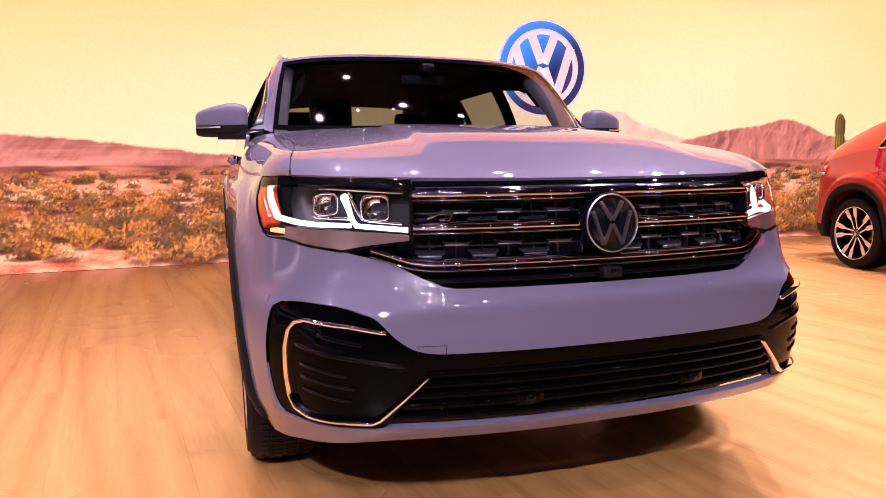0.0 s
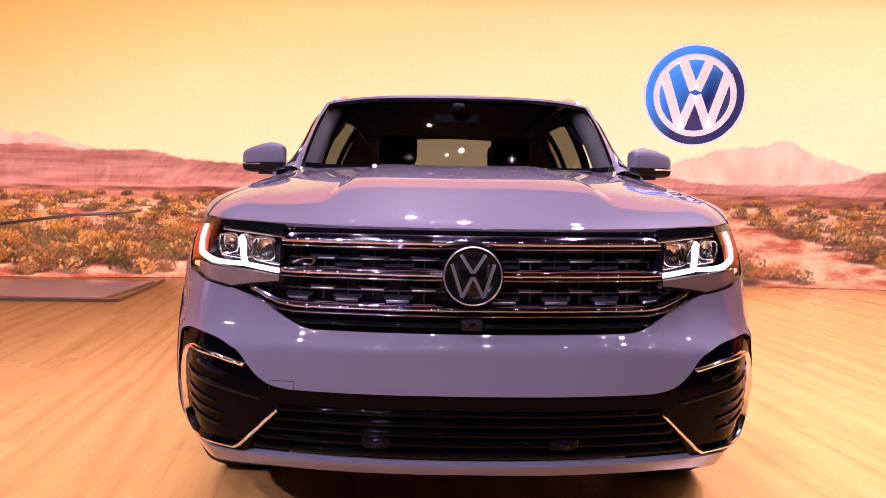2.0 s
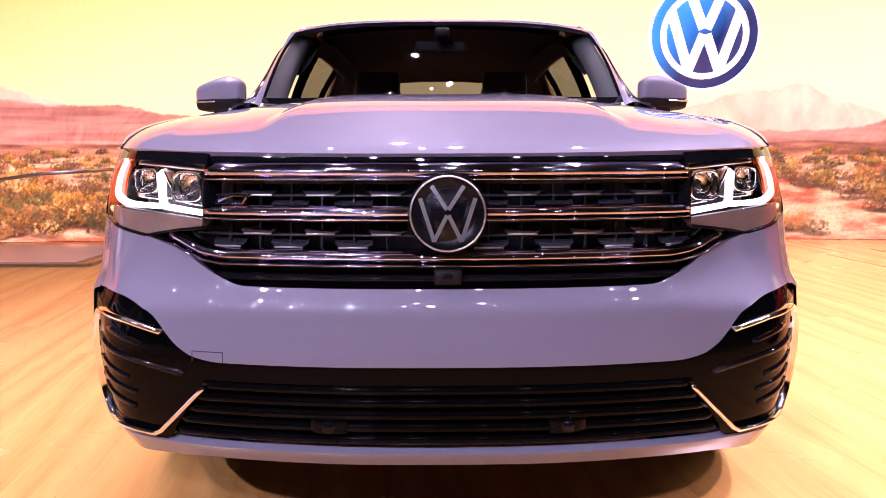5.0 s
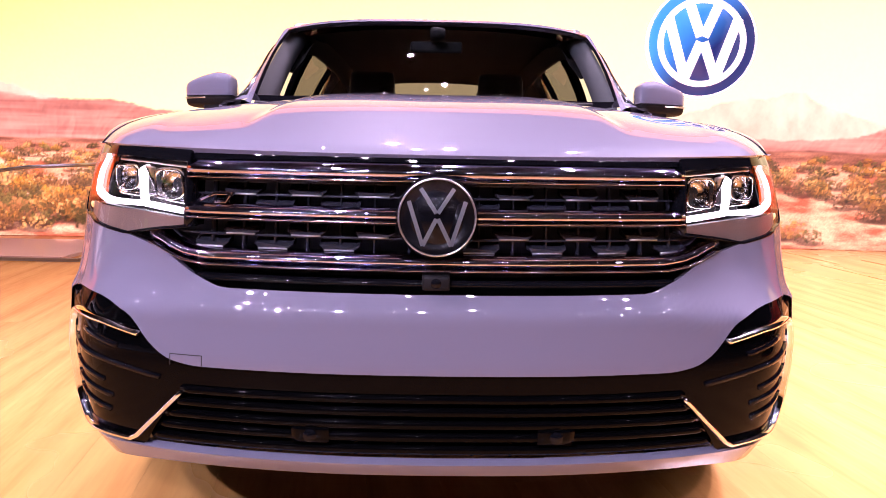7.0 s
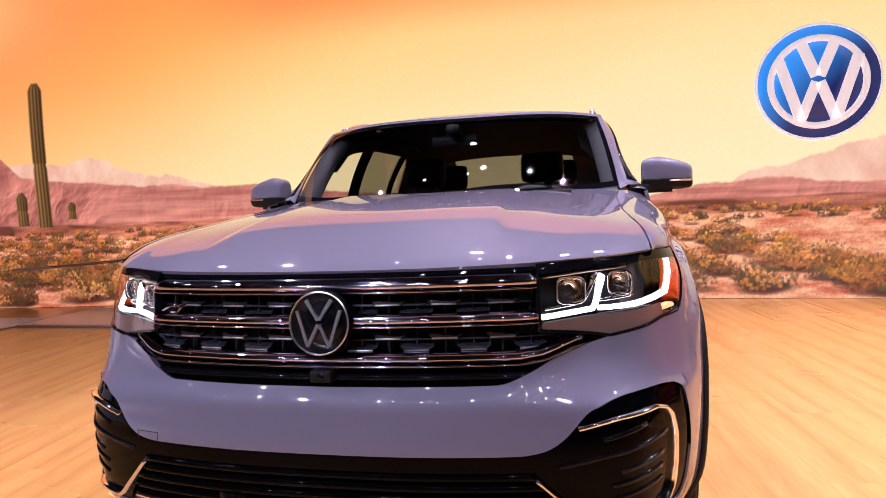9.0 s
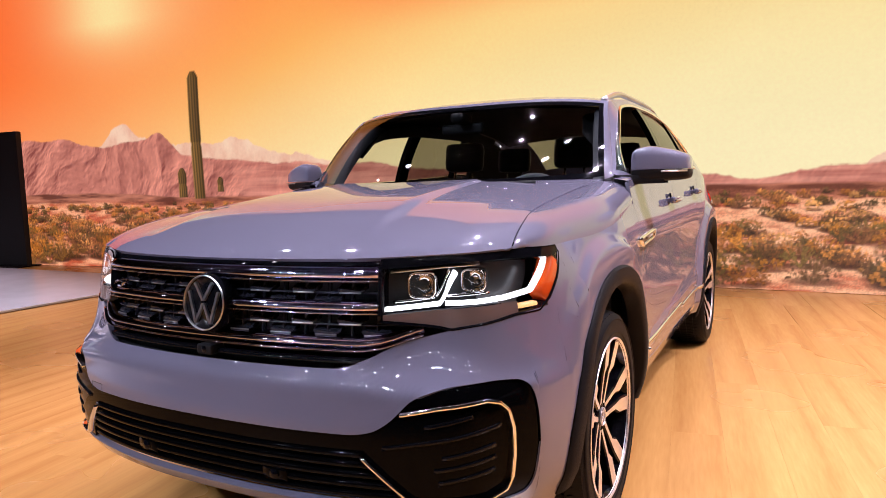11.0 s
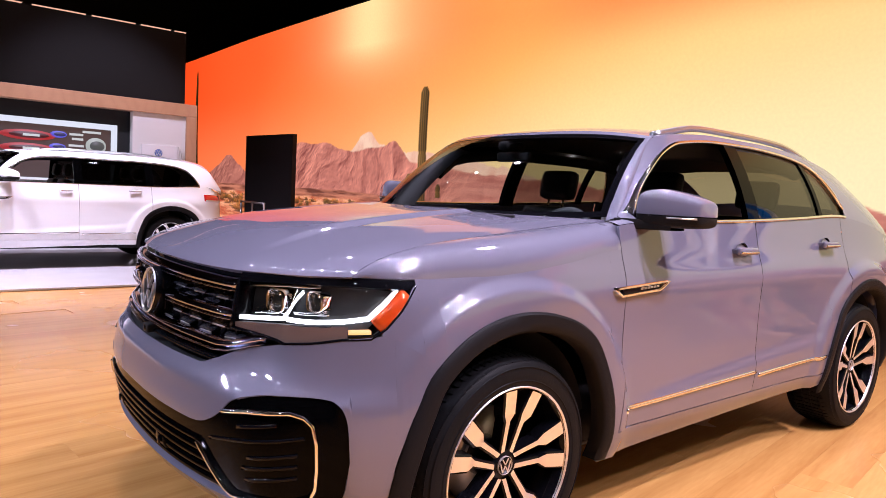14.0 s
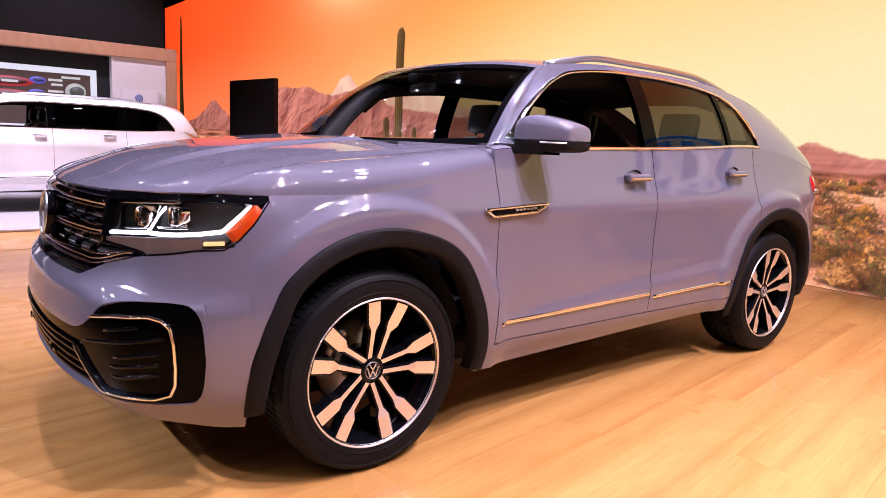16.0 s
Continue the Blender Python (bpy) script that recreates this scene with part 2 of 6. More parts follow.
HEIGHTS = [0.20, 0.335, 0.38, 0.45, 0.57, 0.66, 0.688, 0.70, 0.745, 0.80, 0.90, 0.97, 1.03, 1.10, 1.32]
INSIDE = [
    (0.0, [0.16, 0.035, 0.010, -0.002, -0.010, 0.002, 0.006, 0.009, 0.034, 0.048, 0.060, 0.070, 0.095, 0.15, 0.2]),
    (AX(0.5), [0.16, 0.04, 0.013, 0.0, -0.008, 0.004, 0.008, 0.011, 0.040, 0.058, 0.070, 0.08, 0.102, 0.15, 0.2]),
    (AX(0.75), [0.15, 0.04, 0.015, 0.002, -0.006, 0.008, 0.012, 0.026, 0.066, 0.096, 0.118, 0.122, 0.13, 0.17, 0.2]),
    (AX(0.90), [0.12, 0.04, 0.02, 0.006, -0.002, 0.004, 0.0060, 0.016, 0.034, 0.046, 0.062, 0.076, 0.096, 0.132, 0.2]),
    (float(AY(0.6)), [0.09, 0.03, 0.012, 0.004, 0, 0.001, 0.0014, 0.002, 0.005, 0.009, 0.020, 0.034, 0.058, 0.096, 0.2]),
    (float(AY(1.2)), [0.08, 0.04, 0.026, 0.014, 0.006, 0.005, 0.0050, 0.005, 0.006, 0.006, 0.004, 0.0, 0.010, 0.032, 0.080]),
    (float(AY(4.3)), [0.08, 0.04, 0.026, 0.014, 0.006, 0.005, 0.0050, 0.005, 0.006, 0.006, 0.004, 0.0, 0.010, 0.032, 0.080]),
    (END, [0.10, 0.04, 0.02, 0.01, 0.0, 0.0, 0.0024, 0.02, 0.05, 0.07, 0.08, 0.09, 0.10, 0.12, 0.2]),
]
_inside = [tame(list(zip(HEIGHTS, row))) for _, row in INSIDE]
_posts = [a for a, _ in INSIDE]
HUB_F, HUB_R, HUB_Z, ARCH = 0.935, 3.90, 0.386, 0.50


def skin(a, z, out=0.0):
    """The car's outer face at the way a round its outline and the height z, raised by out. Negative a: the other side."""
    a, z = np.broadcast_arrays(np.asarray(a, float), np.asarray(z, float))
    side, b = np.sign(a) + (a == 0), np.abs(a)
    off = np.zeros(b.shape)
    for k in range(len(_posts) - 1):
        lo, hi = _posts[k], _posts[k + 1]
        w = step(lo, hi, b)
        on = (b >= lo) & ((b < hi) | (k == len(_posts) - 2))
        off = np.where(on, _inside[k](z) * (1 - w) + _inside[k + 1](z) * w, off)
    x, y = plan_x(b), plan_y(b)
    e = 1e-3
    tx, ty = plan_x(np.minimum(b + e, END)) - plan_x(np.maximum(b - e, 0)), plan_y(np.minimum(b + e, END)) - plan_y(np.maximum(b - e, 0))
    ln = np.hypot(tx, ty)
    nx, ny = ty / ln, -tx / ln
    for hy in (HUB_F, HUB_R):
        r = np.hypot(y - hy, z - HUB_Z)
        off = off - 0.027 * (1 - step(0.615, 0.668, r)) * step(0.36, 0.62, y) - 0.006 * np.exp(-((r - 0.62) / 0.14) ** 2) * step(0.36, 0.62, y)
    crease = 0.53 + 0.07 * (y - 1.6)
    off = off - 0.013 * (1 - step(crease - 0.05, crease, z)) * step(1.5, 1.85, y) * (1 - step(3.2, 3.42, y)) * step(0.30, 0.42, z)
    d = out - off
    return np.stack([(x + nx * d) * side, y + ny * d, z + 0 * d], -1)


def strip(sh, cols, lo, hi, n, out=0.0, lip=0.0, flip=False, gap=0.0):
    """A band of the skin between the heights lo(a) and hi(a), over the columns a."""
    cols = np.asarray(cols, float)
    t = np.linspace(0, 1, n)
    b = np.abs(cols)
    zl, zh = lo(b) + gap, hi(b) - gap
    A = np.repeat(cols[:, None], n, 1)
    Z = zl[:, None] + (zh - zl)[:, None] * t
    sh.grid(skin(A, Z, out), lip, flip)
    return sh


def ribbon(sh, pts, half, out=0.0, thick=0.01, bulge=0.0, surf=None, fine=0.02, close=False, across=5):
    """A bar that follows the skin along a bent line of (a, z) points."""
    surf = surf or skin
    pts = [np.array(p, float) for p in pts]
    if close:
        pts.append(pts[0])
    line = [pts[0]]
    for p, q in zip(pts, pts[1:]):
        n = max(1, int(np.hypot(*(q - p)) / fine))
        line += [p + (q - p) * (k + 1) / n for k in range(n)]
    line = np.array(line)
    d = np.diff(line, axis=0)
    d /= np.linalg.norm(d, axis=1, keepdims=True)
    nb = np.stack([-d[:, 1], d[:, 0]], 1)
    first, last = (nb[-1], nb[0]) if close else (nb[0], nb[-1])
    pre, post = np.vstack([first, nb]), np.vstack([nb, last])
    mit = pre + post
    mit /= np.maximum((np.linalg.norm(mit, axis=1) ** 2 / 2)[:, None], 0.35)
    h = np.asarray(half, float) * np.ones(len(line))
    prof = [(-1, -thick), (-1, 0)] + [(-1 + 2 * k / (across - 1), bulge * math.sin(math.pi * k / (across - 1))) for k in range(1, across - 1)] + [(1, 0), (1, -thick)]
    rows = [surf(line[:, 0] + mit[:, 0] * h * w, line[:, 1] + mit[:, 1] * h * w, out + o) for w, o in prof]
    P = np.stack(rows, 1)
    base = len(sh.v)
    sh.grid(P)
    if not close:
        m = len(prof)
        sh.f.append(tuple(base + k for k in range(m)))
        sh.f.append(tuple(base + (len(line) - 1) * m + k for k in range(m - 1, -1, -1)))
    return sh


def knots(*kn):
    return tame([(float(a), z) for a, z in kn])


TIP = float(AY(0.53))
OUTER = float(AY(0.316))
z_low = knots((0, 0.335), (AX(0.6), 0.33), (AX(0.8), 0.31), (AX(0.9), 0.283), (AY(0.42), 0.262), (END, 0.262))
z_lip = knots((0, 0.368), (AX(0.55), 0.370), (AX(0.80), 0.368), (AX(0.88), 0.366), (AY(0.274), 0.372), (AY(0.296), 0.395), (AY(0.309), 0.440), (OUTER, 0.515))
z_dark = knots((0, 0.578), (AX(0.5), 0.579), (AX(0.566), 0.588), (AX(0.60), 0.604), (AX(0.63), 0.627), (AX(0.66), 0.658), (AX(0.683), 0.678), (AX(0.74), 0.697), (AX(0.80), 0.706), (AX(0.86), 0.708), (AX(0.905), 0.702), (AY(0.282), 0.690), (AY(0.302), 0.655), (AY(0.310), 0.610), (OUTER, 0.522))
z_grille = knots((0, 0.742), (AX(0.46), 0.744), (AX(0.54), 0.768), (AX(0.64), 0.81), (AX(0.80), 0.841), (AX(0.87), 0.855), (AX(0.92), 0.870), (AY(0.40), 0.884))
z_brow = knots((0, 1.035), (AX(0.4), 1.0365), (AX(0.57), 1.040), (AX(0.75), 1.048), (AX(0.9), 1.054), (TIP, 1.048), (AY(0.8), 1.05), (AY(1.2), 1.09), (AY(1.515), 1.13), (END, 1.13))
z_lampend = knots((0, 0.86), (AY(0.37), 0.874), (AY(0.42), 0.905), (AY(0.47), 0.955), (TIP, 1.030), (END, 1.032))
z_seam = knots((0, 0.885), (AY(0.41), 0.885), (AY(0.60), 0.80), (END, 0.80))
z_sill = lambda a: 0.41 + 0 * a
z_floor = knots((0, 0.295), (AY(1.4), 0.295), (AY(3.5), 0.335), (END, 0.335))


def arch_of(hub):
    return lambda a: HUB_Z + np.sqrt(np.maximum(ARCH**2 - (plan_y(np.abs(a)) - hub) ** 2, 0))


def span(a, b, n):
    return np.linspace(float(a), float(b), n)


def around(hub, y0, y1, n):
    """Columns over a wheel arch, close together where it is steep."""
    t0, t1 = (math.acos(max(-1, min(1, (hub - y) / ARCH))) for y in (y0, y1))
    return AY(hub - ARCH * np.cos(np.linspace(t0, t1, n)))


# hood, glasshouse
def hood_front_y(x):
    P = skin(np.linspace(0, AX(0.93), 60), 1.034)
    return np.interp(np.abs(x), P[:, 0], P[:, 1])


hood_x = tame([(0, 0.85), (0.1, 0.832), (0.22, 0.805), (0.4, 0.785), (0.75, 0.778), (1, 0.795)])
hood_mid = tame([(0, 1.036), (0.02, 1.050), (0.056, 1.068), (0.15, 1.103), (0.234, 1.131), (0.327, 1.157), (0.42, 1.178), (0.617, 1.206), (0.804, 1.226), (1, 1.243)])
hood_side = tame([(0, 1.053), (0.03, 1.076), (0.10, 1.108), (0.22, 1.138), (0.4, 1.164), (0.7, 1.202), (1, 1.240)])


def hood_point(q, v):
    x = q * hood_x(v)
    yf, yr = hood_front_y(q * 0.85) + 0.004, 1.11 + 0.48 * np.abs(q) ** 2.2
    y = yf + (yr - yf) * v
    edge = np.abs(q) ** 2.4
    z = hood_mid(v) * (1 - edge) + hood_side(v) * edge
    dome = 0.45 + 0.10 * (1 - v)
    z = z + 0.012 * (1 - step(dome - 0.01, dome + 0.045, np.abs(q))) * step(0.04, 0.3, v) - 0.005 * (1 - step(0.0, 0.5, np.abs(q))) * step(0.1, 0.5, v)
    return np.stack([x, y, z], -1)


class House:
    """Belt, cant rail and roof line of a glasshouse, by length."""

    def __init__(self, belt, rail_x, rail_z, roof, top, back, window, screen_y):
        self.belt, self.rail_x, self.rail_z, self.roof, self.top = (tame(k) for k in (belt, rail_x, rail_z, roof, top))
        self.back, self.window, self.screen_y = back, window, screen_y

    def flank(self, y, z, out=0.0):
        y, z = np.broadcast_arrays(np.asarray(y, float), np.asarray(z, float))
        zb, zu, xu = self.belt(y), self.rail_z(y), self.rail_x(y)
        B = skin(AY(y), zb)
        s = np.clip((z - zb) / np.maximum(zu - zb, 0.02), -0.1, 1.05)
        x = B[..., 0] + (xu - B[..., 0]) * s + 0.022 * 4 * s * (1 - s)
        return np.stack([x + out * 0.94, y + 0 * x, z + out * 0.3], -1)

    def over(self, q, y):
        behind = np.maximum(y, 1.971)
        zu, zr = self.rail_z(behind), self.roof(y)
        return np.stack([q * self.rail_x(behind), y + 0 * q, zu + (zr - zu) * (1 - np.abs(q) ** 2.3)], -1)


COUPE = House(
    belt=[(1.3, 1.18), (1.6, 1.235), (2.1, 1.245), (2.6, 1.257), (3.1, 1.277), (3.6, 1.30), (4.0, 1.265), (4.4, 1.19), (4.85, 1.10)],
    rail_x=[(1.3, 0.775), (1.5, 0.80), (1.6, 0.824), (1.79, 0.776), (1.971, 0.726), (2.3, 0.716), (2.8, 0.713), (3.3, 0.71), (3.8, 0.705), (4.2, 0.71), (4.55, 0.725), (4.85, 0.74)],
    rail_z=[(1.3, 1.205), (1.5, 1.238), (1.6, 1.25), (1.65, 1.288), (1.79, 1.442), (1.971, 1.618), (2.15, 1.648), (2.5, 1.672), (2.9, 1.672), (3.3, 1.66), (3.8, 1.60), (4.2, 1.49), (4.55, 1.33), (4.85, 1.14)],
    roof=[(1.7, 1.618), (1.93, 1.668), (2.15, 1.702), (2.35, 1.714), (2.8, 1.716), (3.3, 1.697), (3.8, 1.65), (4.2, 1.55), (4.55, 1.39), (4.85, 1.16)],
    top=[(1.60, 1.240), (1.65, 1.270), (1.79, 1.405), (1.98, 1.545), (2.15, 1.604), (2.5, 1.635), (2.8, 1.638), (3.1, 1.628), (3.4, 1.595), (3.56, 1.545), (3.65, 1.45), (3.71, 1.32)],
    back=4.0, window=(1.65, 3.70), screen_y=1.82)


def glass_top(house, y):
    return np.maximum(house.top(y), house.belt(y) + 0.004)


# ---- one car ----
def mirrored(sh):
    """The same shape on the car's other side."""
    c = Shape()
    c.v = [(-v[0], v[1], v[2]) for v in sh.v]
    c.f = [tuple(reversed(f)) for f in sh.f]
    return c


def both(sh, name, mat, parent, label="", **k):
    a = sh.part(name, mat, parent, label, **k)
    b = mirrored(sh).part(name, mat, parent, label, **k)
    return a, b


def emblem(parent, radius, m, mat_bar, mat_field, depth=0.012, name="emblem"):
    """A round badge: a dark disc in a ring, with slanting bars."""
    r = radius
    disc = Shape().lathe([(0, depth * 0.6), (r * 0.95, depth * 0.5), (r * 0.95, 0), (0, 0)], 48, m).part(name, mat_field, parent)
    Shape().lathe([(r * 0.950, depth * 0.3), (r * 0.956, depth), (r * 0.975, depth * 1.1), (r, depth * 0.8), (r, -depth * 0.5), (r * 0.950, -depth * 0.3)], 48, m).part("ring", mat_bar, disc)
    w = r * 0.105
    for (x0, y0), (x1, y1) in (((-0.42, 0.72), (-0.02, 0.10)), ((0.42, 0.72), (0.02, 0.10)), ((-0.72, 0.40), (-0.36, -0.72)), ((0.72, 0.40), (0.36, -0.72)), ((-0.36, -0.72), (-0.02, -0.04)), ((0.36, -0.72), (0.02, -0.04))):
        d = Vector((x1 - x0, y1 - y0, 0)).normalized() * r
        s = Vector((-d.y, d.x, 0)).normalized() * w / 2
        p, q = Vector((x0 * r, y0 * r, 0)), Vector((x1 * r, y1 * r, 0))
        sh = Shape()
        ring = [p + s, p - s, q - s, q + s]
        sh.v = [tuple(m @ Vector((c.x, c.y, depth * h))) for h in (0.5, 1.05) for c in ring]
        sh.f = [(0, 1, 2, 3), (7, 6, 5, 4), (0, 4, 5, 1), (1, 5, 6, 2), (2, 6, 7, 3), (3, 7, 4, 0)]
        sh.part("bar", mat_bar, disc, smooth=False)
    return disc


def make_wheel(kind="y"):
    """A wheel about the x axis through its hub, its face to +x. Returns an Empty with its parts."""
    wheel = new("wheel")
    turn = pose(0, 0, 0, 0, 90, 0)
    R, W = 0.386, 0.132
    prof = [(0.278, -W), (0.30, -W - 0.006), (0.345, -W - 0.008), (0.372, -W + 0.004), (R - 0.004, -W + 0.022), (R - 0.002, -0.06), (R, 0), (R - 0.002, 0.06), (R - 0.004, W - 0.022), (0.372, W - 0.004), (0.345, W + 0.008), (0.30, W + 0.006), (0.278, W)]
    tyre = Shape().lathe(prof, 72, turn).part("tyre", RUBBER, wheel, sharp=50)
    tread = Shape()
    for i in range(78):
        a = 2 * math.pi * i / 78
        for k, (x0, x1, sl) in enumerate(((-W + 0.004, -0.078, 0.25), (-0.068, -0.026, -0.12), (-0.02, 0.02, 0.0), (0.026, 0.068, 0.12), (0.078, W - 0.004, -0.25))):
            ww = 0.0118
            top = R + 0.004
            drop = 0.016 if k in (0, 4) else 0
            ring = []
            for rr in (R - 0.012, top):
                for x, s in ((x0, -1), (x1, -1), (x1, 1), (x0, 1)):
                    edge = (k == 0 and x == x0) or (k == 4 and x == x1)
                    q = rr - (drop if edge else 0)
                    ang = a + (s * ww + (x - (x0 + x1) / 2) * sl) / R
                    ring.append((x, q * math.cos(ang), q * math.sin(ang)))
            b = len(tread.v)
            tread.v += ring
            tread.f += [tuple(b + j for j in f) for f in ((4, 5, 6, 7), (0, 4, 7, 3), (1, 2, 6, 5), (0, 1, 5, 4), (3, 7, 6, 2))]
    tagged(tread.part("tread", RUBBER, tyre, smooth=False), kind="stuff")
    for r in (0.305, 0.352):
        Shape().lathe([(r, W + 0.006), (r + 0.003, W + 0.010), (r + 0.006, W + 0.006)], 72, turn).part("sidewall_rib", RUBBER, tyre)
    rim = Shape().lathe([(0.272, -W + 0.01), (0.262, -0.08), (0.256, 0.07), (0.264, 0.11), (0.279, W - 0.004)], 64, turn).part("rim", GLOSS, wheel, "gloss black rim")
    Shape().lathe([(0.275, W - 0.014), (0.279, W - 0.002), (0.284, W + 0.007), (0.288, W + 0.006), (0.289, W - 0.002)], 80, turn).part("rim_edge", ALU, rim, "machined rim edge")
    Shape().lathe([(0.0, -0.02), (0.17, -0.02), (0.175, -0.03), (0.175, -0.05), (0.0, -0.05)], 48, turn).part("brake_disc", STEEL, wheel)
    sh = Shape()
    n, outer = 24, []
    for i in range(n + 1):
        a = radians(118 + 62 * i / n)
        outer.append([(x, r * math.cos(a), r * math.sin(a)) for x, r in ((-0.06, 0.12), (0.012, 0.12), (0.02, 0.15), (0.012, 0.19), (-0.06, 0.19))])
    sh.grid(np.array(outer), lip=0.0).part("brake_caliper", STEEL, wheel)
    Shape().lathe([(0, 0.096), (0.05, 0.096), (0.062, 0.08), (0.07, 0.03), (0.075, -0.02), (0, -0.02)], 40, turn).part("hub", GLOSS, wheel)
    emblem(wheel, 0.033, Matrix.Translation((0.098, 0, 0)) @ pose(0, 0, 0, 90, 0, 90), ALU, GLOSS, 0.006, "hub_cap")
    for i in range(5):
        a0 = 2 * math.pi * i / 5 + radians(80)
        for side in (-1, 1):
            # spoke outline by radius: middle angle and half width
            if kind == "y":
                rs, mid, hw, dx = [0.05, 0.10, 0.160, 0.190, 0.274], [0.42, 0.27, 0.215, 0.222, 0.236], [0.009, 0.0085, 0.0095, 0.024, 0.0255], [0.098, 0.103, 0.110, 0.119, 0.129]
            else:
                rs, mid, hw, dx = [0.055, 0.12, 0.175, 0.22, 0.272], [0.30, 0.16, 0.17, 0.26, 0.36], [0.014, 0.016, 0.018, 0.02, 0.024], [0.098, 0.103, 0.110, 0.119, 0.129]
            face, body = Shape(), Shape()
            fr, br = [], []
            for r, g, h, x in zip(rs, mid, hw, dx):
                c = a0 + side * g
                l, rr = c - h / r, c + h / r
                fr.append([(x, r * math.cos(l), r * math.sin(l)), (x + 0.001, r * math.cos(c), r * math.sin(c)), (x, r * math.cos(rr), r * math.sin(rr))])
                l2, r2 = c - (h + 0.007) / r, c + (h + 0.007) / r
                br.append([(x - 0.05, r * math.cos(l2), r * math.sin(l2)), (x - 0.005, r * math.cos(l2), r * math.sin(l2)), (x - 0.001, r * math.cos(l), r * math.sin(l)), (x - 0.001, r * math.cos(rr), r * math.sin(rr)), (x - 0.005, r * math.cos(r2), r * math.sin(r2)), (x - 0.05, r * math.cos(r2), r * math.sin(r2))])
            s = body.grid(np.array(br)).part("spoke", GLOSS, wheel, "", smooth=False)
            face.grid(np.array(fr)).part("spoke_face", ALU, s, "machined spoke face", smooth=False)
    return wheel


def wheels(car, kind="y"):
    first = make_wheel(kind)
    first.parent = car
    first.matrix_basis = Matrix.Translation((0.852, HUB_F, HUB_Z))
    for x, y, rz in ((0.852, HUB_R, 0), (-0.852, HUB_F, 180), (-0.852, HUB_R, 180)):
        copy_thing(first, pose(x, y, HUB_Z, 25 if rz else 8, 0, rz))


def seat(car, x, y, name="seat", wide=0.25):
    sh = Shape()
    sh.box(x - wide, y - 0.28, 0.55, x + wide, y + 0.25, 0.70, 0.05)
    sh.box(-wide + 0.01, -0.07, 0, wide - 0.01, 0.07, 0.62, 0.05, Matrix.Translation((x, y + 0.27, 0.66)) @ pose(0, 0, 0, -14, 0, 0))
    s = sh.part(name, LEATHER, car, "black leather seat")
    for hx in ((0.0,) if wide < 0.5 else (-0.42, 0.42)):
        Shape().box(-0.13, -0.05, 0, 0.13, 0.05, 0.19, 0.045, Matrix.Translation((x + hx, y + 0.42, 1.31)) @ pose(0, 0, 0, -10, 0, 0)).part("headrest", LEATHER, s)
        for dx in (-0.06, 0.06):
            Shape().tube([(x + hx + dx, y + 0.40, 1.22), (x + hx + dx, y + 0.42, 1.33)], 0.007).part("headrest_post", CHROME, s)


def lamp_unit(sgn, a, z, r, parent):
    """A projector in a headlamp: a rounded square bezel and a lens."""
    P = skin(np.array([sgn * a]), np.array([z]), -0.060)[0]
    m = Matrix.Translation(P) @ pose(0, 0, 0, 90, 0, sgn * 14)
    rows = []
    for k in range(40):
        t = 2 * math.pi * k / 40
        c, s = math.cos(t), math.sin(t)
        q = (abs(c) ** 4 + abs(s) ** 4) ** -0.25
        rows.append([tuple(m @ Vector((c * q * u * r, s * q * u * r * 0.92, h))) for u, h in ((0.74, -0.02), (0.80, 0.012), (0.90, 0.018), (1.0, 0.010), (1.02, -0.02))])
    b = Shape().grid(np.array(rows), close=True).part("projector", CHROME, parent, "chrome projector bezel")
    Shape().lathe([(0.0, 0.016), (r * 0.3, 0.014), (r * 0.6, 0.006), (r * 0.8, -0.008)], 28, m).part("lens", CLEAR, b)
    Shape().lathe([(0.0, -0.02), (r * 0.3, -0.022), (r * 0.42, -0.012), (r * 0.8, -0.016)], 28, m).part("reflector", CHROME, b)


